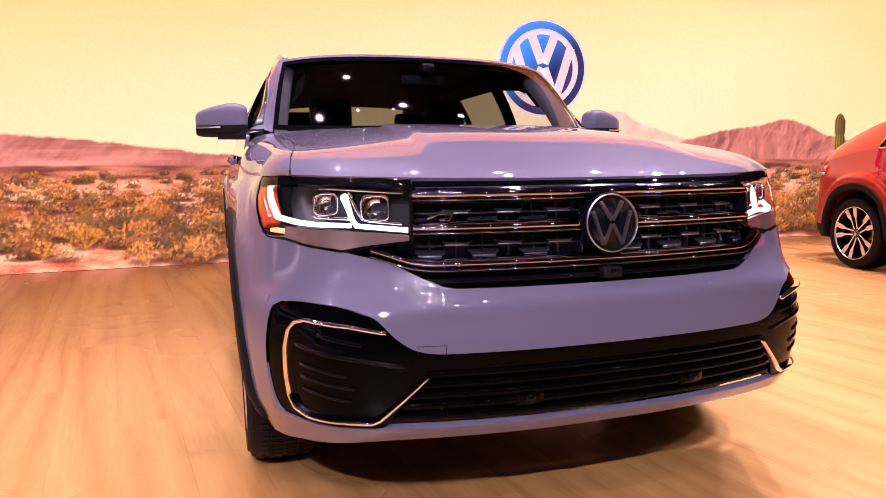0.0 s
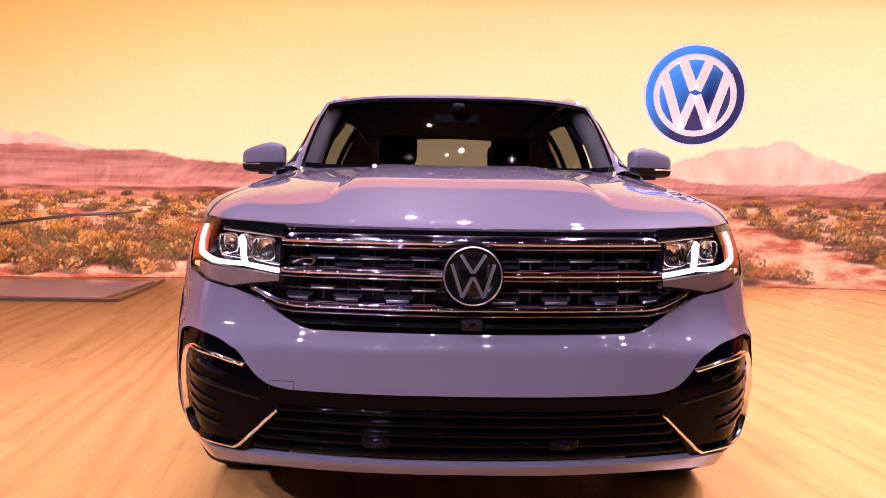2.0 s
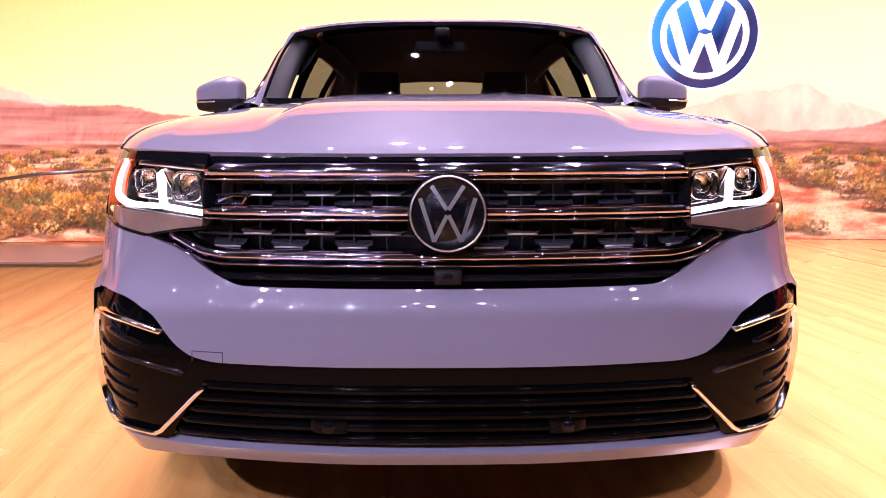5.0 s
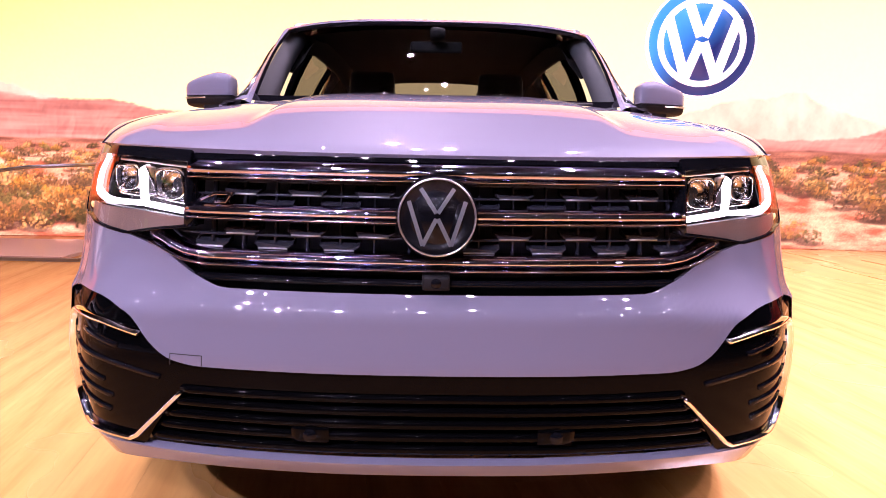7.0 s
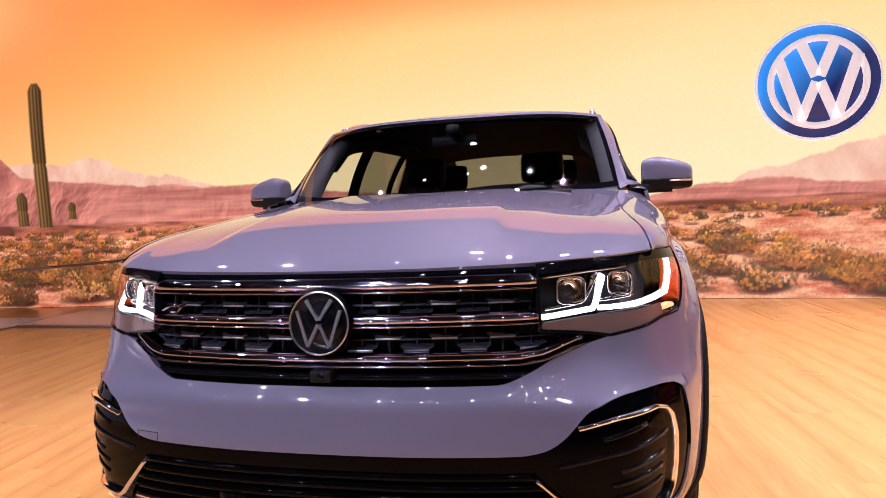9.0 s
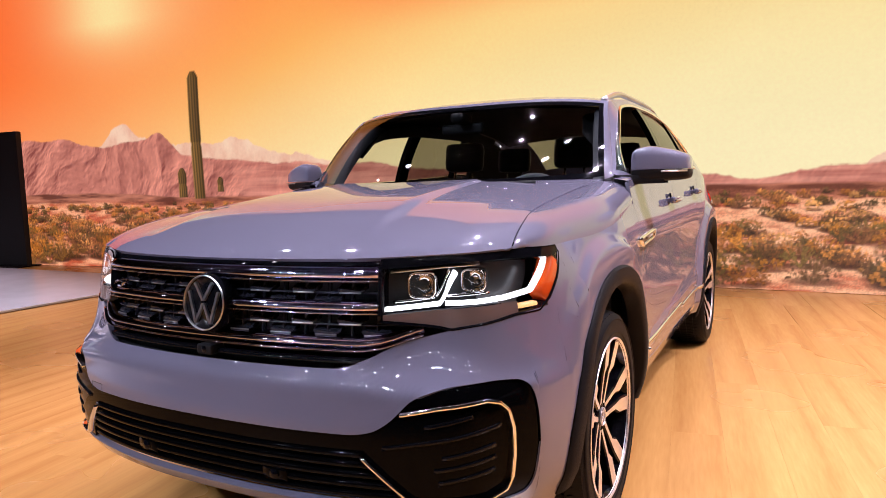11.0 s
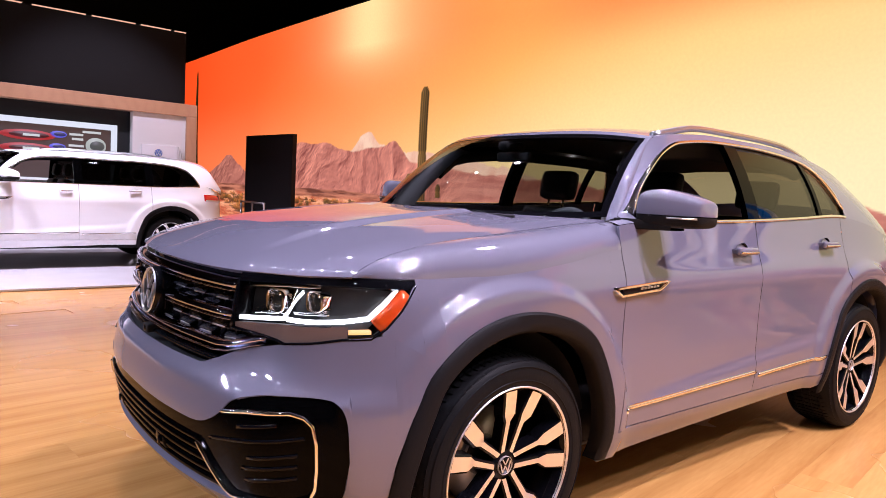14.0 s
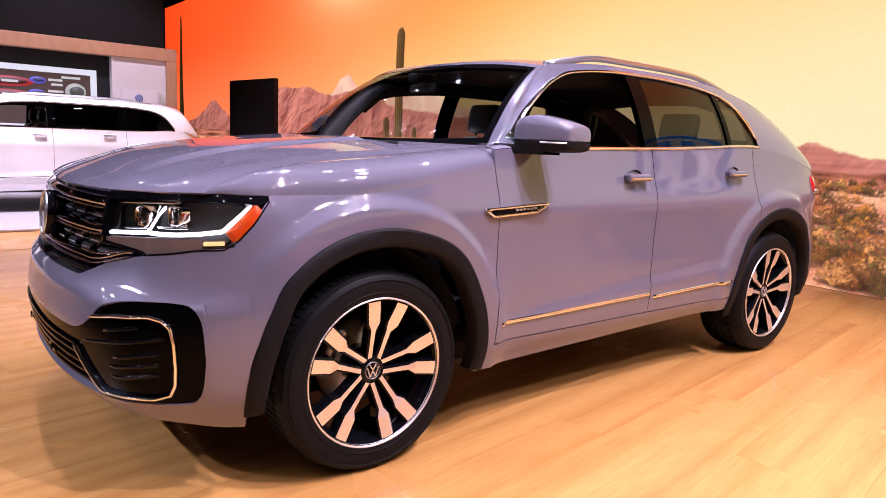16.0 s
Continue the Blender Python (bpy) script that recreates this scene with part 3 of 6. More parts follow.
def build_car(name, coat, house, label, wheel_kind="y"):
    car = new(name)
    tagged(car, label, "car")

    # bumper cover
    wrap = np.concatenate([span(-OUTER, -AX(0.89), 26)[:-1], span(-AX(0.89), AX(0.89), 101), span(AX(0.89), OUTER, 26)[1:]])
    sh = Shape()
    strip(sh, span(-AX(0.905), AX(0.905), 121), z_dark, z_grille, 14, lip=0.02)
    strip(sh, wrap, z_low, z_lip, 6, lip=0.02)
    body = sh.part("bumper_cover", coat, car, "painted bumper skin", sharp=40)
    sh = Shape()
    seam_or_lamp = lambda a: np.minimum(np.where(a < AY(0.40), z_grille(a), 9), z_seam(a))
    strip(sh, span(AX(0.905), OUTER, 26), z_dark, seam_or_lamp, 20)
    strip(sh, span(OUTER, AY(0.445), 12), z_low, seam_or_lamp, 24)
    strip(sh, around(HUB_F, 0.445, 0.60, 14), arch_of(HUB_F), z_seam, 8)
    both(sh, "bumper_corner", coat, body, sharp=40)

    # dark lower zone
    slant = knots((0, 0.535), (AX(0.53), 0.535), (AX(0.56), 0.505), (AX(0.66), 0.372), (AX(0.70), 0.30), (END, 0.30))
    plate_low = lambda a: np.maximum(slant(a), z_lip(a))
    low = strip(Shape(), wrap, plate_low, z_dark, 10, out=-0.006, lip=0.03).part("lower_surround", PIANO, car, "gloss black lower surround", sharp=40)
    strip(Shape(), span(-AX(0.66), AX(0.66), 60), lambda a: z_lip(a) - 0.01, lambda a: 0.54 + 0 * a, 6, out=-0.07).part("grille_backing", BLACK, low)
    for z, w, o in ((0.524, 0.0085, 0.0), (0.494, 0.009, -0.003), (0.463, 0.009, -0.006), (0.432, 0.009, -0.009), (0.400, 0.009, -0.012)):
        e = AX(0.55 + (0.52 - z) * 0.75)
        ribbon(Shape(), [(-e, z), (e, z)], w, o, 0.04, 0.004, across=7).part("slat", PIANO, low)
    for i in range(-6, 7):
        ribbon(Shape(), [(i * 0.085, 0.385), (i * 0.085, 0.525)], 0.004, -0.02, 0.03, fine=0.03).part("upright", GLOSS, low)
    for s in (-1, 1):
        sh = Shape()
        ribbon(sh, [(s * AX(0.225), 0.437), (s * AX(0.305), 0.437)], 0.021, -0.006, 0.03, 0.004)
        u = sh.part("sensor_cover", PIANO, low, "dark sensor cover")
        Shape().lathe([(0, 0.006), (0.012, 0.005), (0.015, 0)], 20, Matrix.Translation(skin(s * AX(0.265), 0.437, 0.0)) @ pose(0, 0, 0, 90, 0, 0)).part("sensor", GLOSS, u)
        # side intake: fins and bright surround
        for z, x0, x1 in ((0.620, 0.71, 0.82), (0.535, 0.75, 0.86), (0.500, 0.73, 0.86), (0.465, 0.74, 0.86)):
            ribbon(Shape(), [(s * AX(x0), z - 0.016), (s * AX(x1), z + 0.006)], 0.0055, -0.002, 0.02, 0.001).part("intake_fin", GLOSS, low)
        ribbon(Shape(), [(s * AX(0.60), 0.545), (s * AX(0.70), 0.562), (s * AX(0.87), 0.592)], 0.0050, -0.001, 0.02, 0.001).part("intake_fin", GLOSS, low)
        line = [(AX(x), z) for x, z in ((0.65, 0.638), (0.745, 0.655), (0.845, 0.664), (0.868, 0.653), (0.882, 0.630), (0.889, 0.58), (0.891, 0.50), (0.889, 0.44), (0.880, 0.404), (0.852, 0.388), (0.76, 0.390), (0.69, 0.388), (0.668, 0.400), (0.605, 0.460), (0.545, 0.519))]
        ribbon(Shape(), [(s * a, z) for a, z in line], 0.0050, 0.008, 0.014, 0.003, fine=0.012).part("intake_trim", CHROME, low, "chrome intake trim")
    sh = Shape()
    ribbon(sh, [(-AX(0.57), 0.578), (-AX(0.57), 0.602), (-AX(0.497), 0.602), (-AX(0.497), 0.578)], 0.0008, 0.0010, 0.002)
    sh.part("tow_cover_edge", BLACK, body)

    # upper grille
    back = strip(Shape(), span(-AX(0.88), AX(0.88), 91), lambda a: z_grille(a) - 0.04, lambda a: z_brow(a) - 0.008, 8, out=-0.075).part("grille", BLACK, car, "black grille with chrome bars")
    cols = span(-AX(0.88), AX(0.88), 91)
    zs = z_grille(np.abs(cols))
    Shape().grid(np.stack([skin(cols, zs - 0.014, -0.012), skin(cols, zs - 0.02, -0.08), skin(cols, zs - 0.03, -0.14)], 1)).part("grille_shelf", BLACK, back)
    e = AX(0.574)
    strip(Shape(), span(-e, e, 81), lambda a: 1.016 + 0 * a, z_brow, 5, out=-0.012, lip=0.03, gap=0.003).part("grille_brow", GLOSS, back, "gloss black top edge", sharp=40)
    ribbon(Shape(), [(-e, 0.999), (e, 0.999)], 0.0185, -0.008, 0.05, 0.016, across=11).part("bar", DARKCHROME, back, "smoked chrome top bar")
    ribbon(Shape(), [(-e, 0.980), (e, 0.980)], 0.0022, 0.002, 0.02, 0.002).part("bar", DARKCHROME, back, "thin chrome line")
    ribbon(Shape(), [(-e, 0.907), (e, 0.907)], 0.0145, -0.007, 0.05, 0.014, across=11).part("bar", DARKCHROME, back, "smoked chrome bar")
    ribbon(Shape(), [(-e, 0.892), (e, 0.892)], 0.0022, 0.004, 0.02, 0.002).part("bar", DARKCHROME, back, "thin chrome line")
    for dz, w, o, g, mat in ((0.0, 0.0145, -0.014, 0.014, DARKCHROME), (-0.0165, 0.0020, 0.004, 0.002, DARKCHROME)):
        line = [(AX(0.70), 0.846), (AX(0.66), 0.836), (AX(0.62), 0.824), (AX(0.58), 0.814), (AX(0.52), 0.808)]
        line = [(-p, z + dz) for p, z in line] + [(p, z + dz) for p, z in line[::-1]]
        ribbon(Shape(), line, w, o, 0.05, g, across=9).part("bar", mat, back, "chrome bar that bends up at its ends")
    ribbon(Shape(), [(-AX(0.55), 0.762), (AX(0.55), 0.762)], 0.006, -0.01, 0.05, 0.004).part("bar", GLOSS, back)
    for row, (z, shift) in enumerate(((0.955, 0.0), (0.926, 0.0775), (0.868, 0.0), (0.838, 0.0775))):
        for i in range(-4, 5):
            x = i * 0.155 + shift + 0.016
            if abs(x) > (0.53 if row < 2 else 0.60) or abs(x) < 0.085:
                continue
            sgn = 1 if x > 0 else -1
            a = AX(abs(x)) * sgn
            tab = Shape()
            w, h = 0.046, 0.0115
            outline = [(-w, h), (w, h), (w, -h * 0.2), (w - 0.013, -h), (-w + 0.013, -h), (-w, -h * 0.2)]
            front = [-0.055, -0.055, -0.034, -0.028, -0.028, -0.034]
            tab.v += [tuple(p) for p in skin(np.array([a + u for u, _ in outline]), np.array([z + v for _, v in outline]), -0.06)]
            tab.v += [tuple(skin(a + u, z + v, o)) for (u, v), o in zip(outline, front)]
            tab.v += [tuple(skin(a + u * 0.9, z + v * 0.7 + 0.001, o - 0.004)) for (u, v), o in zip(outline, front)]
            for lay_ in range(2):
                for k in range(6):
                    n = (k + 1) % 6
                    tab.f.append((lay_ * 6 + k, lay_ * 6 + n, lay_ * 6 + 6 + n, lay_ * 6 + 6 + k))
            tab.f.append(tuple(range(12, 18)))
            tab.part("mesh_tab", TAB, back, smooth=False)
            lip_ = ribbon(Shape(), [(a - w + 0.012, z - h), (a + w - 0.012, z - h)], 0.0016, -0.025, 0.006)
            lip_.part("tab_edge", SILVER, back)
    for z, e in ((0.942, 0.565), (0.853, 0.63), (0.972, 0.565), (0.780, 0.55), (0.886, 0.565)):
        ribbon(Shape(), [(-AX(e), z), (AX(e), z)], 0.002, -0.035, 0.02).part("mesh_rail", TAB, back)
    for i in range(-7, 8):
        x = i * 0.0775 + 0.016
        if abs(x) < 0.56:
            a = AX(abs(x)) * (1 if x > 0 else -1)
            for z0, z1 in ((0.915, 0.982), (0.82, 0.892)):
                ribbon(Shape(), [(a, z0), (a, z1)], 0.0018, -0.04, 0.02, fine=0.05).part("mesh_wire", TAB, back)
    P = skin(0.0, 0.906, 0.012)
    emblem(back, 0.083, Matrix.Translation(P) @ pose(0, 0, 0, 84, 0, 0), SILVER, GLOSS, 0.016)
    Shape().lathe([(0.084, -0.05), (0.088, 0.0), (0.083, 0.012)], 48, Matrix.Translation(P) @ pose(0, 0, 0, 84, 0, 0)).part("emblem_collar", GLOSS, back)
    eye = Shape().box(-0.03, -0.016, -0.016, 0.03, 0.04, 0.016, 0.007, Matrix.Translation(skin(0.0, 0.768, 0.0))).part("front_camera", CLAD, back, "small camera housing")
    Shape().lathe([(0, 0.004), (0.008, 0.003), (0.011, 0)], 20, Matrix.Translation(skin(0.0, 0.768, 0.016)) @ pose(0, 0, 0, 90, 0, 0)).part("lens", GLOSS, eye)
    ribbon(Shape(), [(-AX(0.535), 0.93), (-AX(0.50), 0.945), (-AX(0.465), 0.945), (-AX(0.475), 0.927), (-AX(0.50), 0.927)], 0.003, 0.0, 0.02).part("trim_badge", DARKCHROME, back)

    # headlamps
    for s in (-1, 1):
        a0 = AX(0.578)
        zl = lambda a: np.where(a < AX(0.80), 0.870 - 0.029 * (a - a0) / (AX(0.80) - a0), np.where(a < AY(0.37), z_grille(a), z_lampend(a)))
        lamp = strip(Shape(), s * span(a0, TIP, 60), lambda a: zl(a) + 0.002, lambda a: z_brow(a) - 0.004, 12, out=-0.105, flip=s < 0).part("headlamp", LAMPIN, car, "headlamp with lit white light guides")
        strip(Shape(), s * span(a0, TIP, 60), lambda a: zl(a) + 0.001, lambda a: np.maximum(z_brow(a) - 0.028, zl(a) + 0.003), 10, out=-0.002, flip=s < 0).part("lens_cover", CLEAR, lamp, "clear lens").visible_shadow = False
        strip(Shape(), s * span(a0, TIP, 60), lambda a: np.maximum(z_brow(a) - 0.032, zl(a) + 0.001), z_brow, 5, out=-0.002, lip=0.02, gap=0.003, flip=s < 0).part("brow", GLOSS, lamp, "gloss black brow", sharp=40)
        ribbon(Shape(), [(s * a0, 0.868), (s * AX(0.80), 0.841), (s * AX(0.87), 0.855), (s * AX(0.92), 0.870), (s * AY(0.37), 0.875), (s * AY(0.42), 0.906), (s * AY(0.47), 0.956), (s * TIP, 1.030)], 0.0022, 0.001, 0.05).part("lens_edge", GLOSS, lamp)
        ribbon(Shape(), [(s * a0, 0.868), (s * a0, 1.012)], 0.004, 0.0, 0.07).part("lens_edge", GLOSS, lamp)
        g1 = [(AX(0.588), 0.899), (AX(0.757), 0.909), (AX(0.845), 0.992)]
        g2 = [(AX(0.783), 0.910), (AX(0.87), 0.913), (AX(0.915), 0.918), (AY(0.365), 0.930), (AY(0.475), 1.012)]
        deep = lambda a, z, o: skin(a, z, o - 0.55 * np.maximum(np.asarray(z, float) - 0.918, 0))
        for g in (g1, g2):
            ribbon(Shape(), [(s * a, z) for a, z in g], 0.0062, -0.018, 0.012, 0.002, fine=0.012, surf=deep if g is g1 else None).part("light_guide", LED, lamp, "lit white light guide")
        for pts_ in ([(0.74, 0.921), (0.823, 0.998)], [(0.60, 0.912), (0.735, 0.920)], [(0.80, 0.925), (0.895, 0.931)], [(0.640, 1.002), (0.735, 1.006)]):
            ribbon(Shape(), [(s * AX(x), z) for x, z in pts_], 0.0045, -0.052, 0.03, 0.002, fine=0.015).part("inner_bezel", CHROME, lamp, "chrome inner bezel")
        ribbon(Shape(), [(s * a0, 0.884), (s * AX(0.76), 0.892), (s * AX(0.90), 0.905)], 0.002, -0.01, 0.05, 0.001).part("divider", GLOSS, lamp)
        strip(Shape(), s * span(AX(0.585), AX(0.93), 30), lambda a: zl(a) + 0.003, lambda a: np.maximum(0.886 + (a - a0) * 0.045, zl(a) + 0.004), 6, out=-0.008, flip=s < 0).part("lower_reflector", BRONZE, lamp)
        ribbon(Shape(), [(s * AY(0.392), 0.908), (s * AY(0.44), 0.950), (s * AY(0.50), 1.004)], 0.024, -0.006, 0.04, 0.004).part("side_marker", AMBER, lamp, "amber side marker")
        ribbon(Shape(), [(s * AY(0.300), 0.890), (s * AY(0.372), 0.893)], 0.0055, -0.010, 0.02, 0.002).part("turn_signal", AMBERGLOW, lamp, "lit amber turn signal")
        ribbon(Shape(), [(s * AX(0.60), 1.000), (s * AX(0.75), 1.008), (s * AX(0.88), 1.014)], 0.004, -0.03, 0.03, 0.002).part("upper_trim", SILVER, lamp, "satin silver inner trim")
        lamp_unit(s, AX(0.690), 0.956, 0.042, lamp)
        lamp_unit(s, AX(0.876), 0.968, 0.036, lamp)

    # hood
    q, v = np.linspace(-0.998, 0.998, 140), np.concatenate([np.linspace(0, 0.12, 14)[:-1], np.linspace(0.12, 1, 44)])
    Q, V = np.meshgrid(q, v, indexing="ij")
    hood = Shape().grid(hood_point(Q, V), lip=0.02).part("hood", coat, car, "painted hood with two creases", sharp=40)
    Shape().grid(np.stack([Q * 0.80, 1.10 + 0.48 * np.abs(Q) ** 2.2 + V * 0.06, 1.20 - 0.03 * Q**2 + V * 0.0], -1)).part("cowl", CLAD, car)
    for x0, x1 in ((-0.55, 0.05), (0.0, 0.6)):
        Shape().tube([(x0, 1.24, 1.225), (x0 + 0.1, 1.20, 1.232), (x1, 1.19 + 0.16 * x1 * x1, 1.235)], 0.008).part("wiper", CLAD, car)

    # front fender: lower face, then over to the hood
    sh = Shape()
    strip(sh, span(AY(0.405), TIP, 12), z_seam, z_lampend, 8)
    strip(sh, span(TIP, AY(0.60), 8), z_seam, z_brow, 12)
    strip(sh, around(HUB_F, 0.60, HUB_F + ARCH - 0.002, 80), arch_of(HUB_F), z_brow, 40)
    strip(sh, span(AY(HUB_F + ARCH - 0.002), AY(1.513), 6), z_floor, z_brow, 30)
    ys = np.concatenate([np.linspace(0.30, 0.515, 14), np.linspace(0.515, 1.513, 46)[1:], np.linspace(1.520, 1.66, 7)])
    t = np.linspace(0, 1, 14)[None, :, None]
    vs = np.array([np.interp(y, hood_point(np.ones(60), np.linspace(0, 1, 60))[:, 1], np.linspace(0, 1, 60)) for y in ys])
    P2 = hood_point(np.ones(len(ys)) * 1.003, vs)
    a_of = AY(ys)
    P0 = skin(a_of, z_brow(a_of))
    P2[:, 1] = np.minimum(P2[:, 1], ys + 0.03)
    P1 = np.stack([P0[:, 0] - 0.012, ys, P2[:, 2] - 0.006], -1)
    B = P0[:, None] * (1 - t) ** 2 + P1[:, None] * 2 * t * (1 - t) + P2[:, None] * t**2
    B[-7:] -= np.array([0.007, 0, 0.006])
    sh.grid(B, flip=False)
    both(sh, "fender", coat, car, "painted front fender", sharp=50)

    vv = np.linspace(0.03, 1.0, 40)
    E = hood_point(np.ones(40), vv)
    E[:, 1] += 0.012
    sh = Shape().grid(np.stack([E + np.array([dx, 0, dz]) for dx, dz in ((-0.03, -0.012), (0.0, -0.010), (0.03, -0.016))], 1))
    both(sh, "hood_gutter", coat, car)

    # doors, sill, quarter
    belt = lambda a: house.belt(plan_y(a))
    for nm, y0, y1 in (("front_door", 1.517, 2.617), ("rear_door", 2.622, 3.40)):
        sh = strip(Shape(), span(AY(y0), AY(y1), 40), z_sill, belt, 36, lip=0.015, gap=0.002)
        if nm == "rear_door":
            sh = strip(Shape(), span(AY(y0), AY(3.402), 30), z_sill, belt, 36, lip=0.0, gap=0.002)
            strip(sh, around(HUB_R, 3.402, 3.62, 16), arch_of(HUB_R), belt, 26, lip=0.0, gap=0.002)
        for door in both(sh, nm, coat, car, "painted door"):
            sx = 1 if door.data.vertices[0].co.x > 0 else -1
            yh = 2.45 if nm == "front_door" else 3.38
            zh = 1.115 if nm == "front_door" else 1.14
            ribbon(Shape(), [(sx * AY(y0 + 0.03), 0.492), (sx * AY(min(y1, 3.38)), 0.512)], 0.009, 0.006, 0.014, 0.003).part("lower_strip", CHROME, door, "bright lower strip")
            P = skin(sx * AY(yh), zh, 0.0)
            cup = Shape().lathe([(0, -0.018), (0.036, -0.014), (0.052, 0.003)], 28, Matrix.Translation(P) @ pose(0, 0, 0, 0, 90 * sx, 0) @ Matrix.Diagonal((0.75, 1.15, 1, 1))).part("handle_cup", coat if coat is WHITE else GLOSS, door)
            Shape().box(-0.012, -0.09, -0.018, 0.014, 0.09, 0.02, 0.012, Matrix.Translation(skin(sx * AY(yh), zh, 0.03))).part("handle", coat, door, "painted door handle")
            Shape().box(-0.004, -0.085, -0.005, 0.008, 0.085, 0.005, 0.003, Matrix.Translation(skin(sx * AY(yh), zh - 0.004, 0.042))).part("handle_strip", CHROME, door, "chrome handle strip")
            for dy in (-0.07, 0.07):
                Shape().box(-0.02, -0.012, -0.012, 0.012, 0.012, 0.012, 0.004, Matrix.Translation(skin(sx * AY(yh + dy), zh, 0.018))).part("handle_foot", coat, door)
    sh = strip(Shape(), span(AY(1.43), AY(3.40), 40), z_floor, lambda a: 0.407 + 0 * a, 8, lip=0.03)
    both(sh, "sill", coat, car, "painted sill")
    sh = Shape()
    low_r = lambda a: 0.45 + 0 * a
    strip(sh, around(HUB_R, 3.625, HUB_R + ARCH - 0.002, 36), arch_of(HUB_R), belt, 26)
    strip(sh, span(AY(HUB_R + ARCH - 0.002), END, 60), low_r, belt, 26)
    quarter = both(sh, "quarter_panel", coat, car, "painted rear quarter")
    sh = strip(Shape(), span(AY(HUB_R + ARCH - 0.03), END, 40), lambda a: 0.30 + 0 * a, low_r, 8, lip=0.03)
    both(sh, "rear_bumper", CLAD, car, "dark plastic rear bumper")
    for s, qp in zip((1, -1), quarter):
        ribbon(Shape(), [(s * AY(4.45), 1.075), (s * AY(4.60), 1.07), (s * AY(4.80), 1.06)], 0.052, 0.006, 0.02, 0.01, fine=0.03).part("tail_lamp", REDLENS, qp, "red tail lamp")
        ribbon(Shape(), [(s * AY(4.47), 1.03), (s * AY(4.80), 1.02)], 0.014, 0.018, 0.02, 0.003, fine=0.03).part("tail_lamp_strip", SILVER, qp)

    # side badge at the seam between fender and door
    for s in (-1, 1):
        b = Shape()
        line = [(s * AY(1.43), 0.985), (s * AY(1.475), 0.955), (s * AY(1.73), 0.968), (s * AY(1.80), 1.002), (s * AY(1.43), 0.985)]
        ribbon(b, line, 0.005, 0.012, 0.02, 0.003, fine=0.02)
        badge = b.part("side_badge", CHROME, car, "chrome framed side badge with a dark field")
        ribbon(Shape(), [(s * AY(1.47), 0.970), (s * AY(1.76), 0.984)], 0.013, 0.006, 0.012, 0.0).part("field", GLOSS, badge)
        for k in range(6):
            y = 1.60 + k * 0.022
            ribbon(Shape(), [(s * AY(y), 0.979 + k * 0.001), (s * AY(y + 0.014), 0.980 + k * 0.001)], 0.004, 0.009, 0.004).part("mark", SILVER, badge)

    # cladding round the wheel openings and liners
    arch_out = tame([(-14, 0.51), (15, 0.497), (33, 0.512), (47, 0.54), (75, 0.546), (105, 0.552), (130, 0.568), (150, 0.548), (172, 0.54), (200, 0.548)])
    for hub in (HUB_F, HUB_R):
        for s in (-1, 1):
            sh = Shape()
            rows = []
            for k in range(61):
                th = radians(-9 + 198 * k / 60) if hub == HUB_F else radians(-12 + 200 * k / 60)
                c, sn = math.cos(th), math.sin(th)
                ro = float(arch_out(math.degrees(th)))
                row = []
                for w, o in ((0.075, -0.05), (0.07, 0.002), (0.06, 0.012), (0.035, 0.014), (0.008, 0.012), (0.0, 0.004), (0.0, -0.01)):
                    r = ro - w
                    y, z = hub - c * r, HUB_Z + sn * r
                    row.append(skin(s * float(AY(y)), max(z, 0.268), o))
                rows.append(row)
            sh.grid(np.array(rows), flip=s > 0).part("wheel_arch_trim", CLAD, car, "dark plastic wheel arch trim", sharp=40)
            sh = Shape()
            rows = [[(s * x, hub - math.cos(th) * 0.475, HUB_Z + math.sin(th) * 0.475) for x in (0.45, 0.6, 0.8, 0.90 if 0.2 < th < math.pi - 0.2 else 0.84)] for th in np.linspace(-0.22, math.pi + 0.22, 40)]
            sh.grid(np.array(rows)).part("wheel_liner", BLACK, car)
            Shape().box(s * 0.44, hub - 0.5, 0.25, s * 0.46, hub + 0.5, 0.95).part("wheel_liner", BLACK, car)
    Shape().box(-0.78, 0.40, 0.27, 0.78, 4.6, 0.31, 0.02).part("underbody", BLACK, car)
    Shape().box(-0.60, 0.30, 0.31, 0.60, 1.2, 0.95, 0.02).part("engine_bay", BLACK, car)

    # glasshouse
    H = house
    q = np.linspace(-1, 1, 61)
    yf = H.screen_y + 0.151 * q**2

    def screen(qq, tt, out=0.0):
        """The windscreen's face: qq across from -1 to 1, tt up from 0 to 1."""
        qq, tt = np.broadcast_arrays(np.asarray(qq, float), np.asarray(tt, float))
        top_ = H.over(qq, H.screen_y + 0.151 * qq**2)
        foot = np.stack([qq * 0.824, 1.13 + 0.49 * np.abs(qq) ** 2.2, 1.222 + 0.033 * qq**4], -1)
        w = tt[..., None]
        return foot * (1 - w) + top_ * w + np.array([0, -0.45, 0.85]) * (0.035 * 4 * w * (1 - w) + out)

    def pane(q0, q1, t0, t1, nq, nt, out=0.0):
        return screen(np.linspace(q0, q1, nq)[:, None], np.linspace(t0, t1, nt)[None, :], out)

    Shape().grid(pane(-0.972, 0.972, 0, 0.948, 61, 30)).part("windscreen", SCREENGLASS, car, "clear windscreen").visible_shadow = False
    edge = Shape().grid(pane(-0.972, 0.972, 0.0, 0.05, 61, 4, 0.002)).grid(pane(-0.972, 0.972, 0.905, 0.946, 61, 4, 0.002))
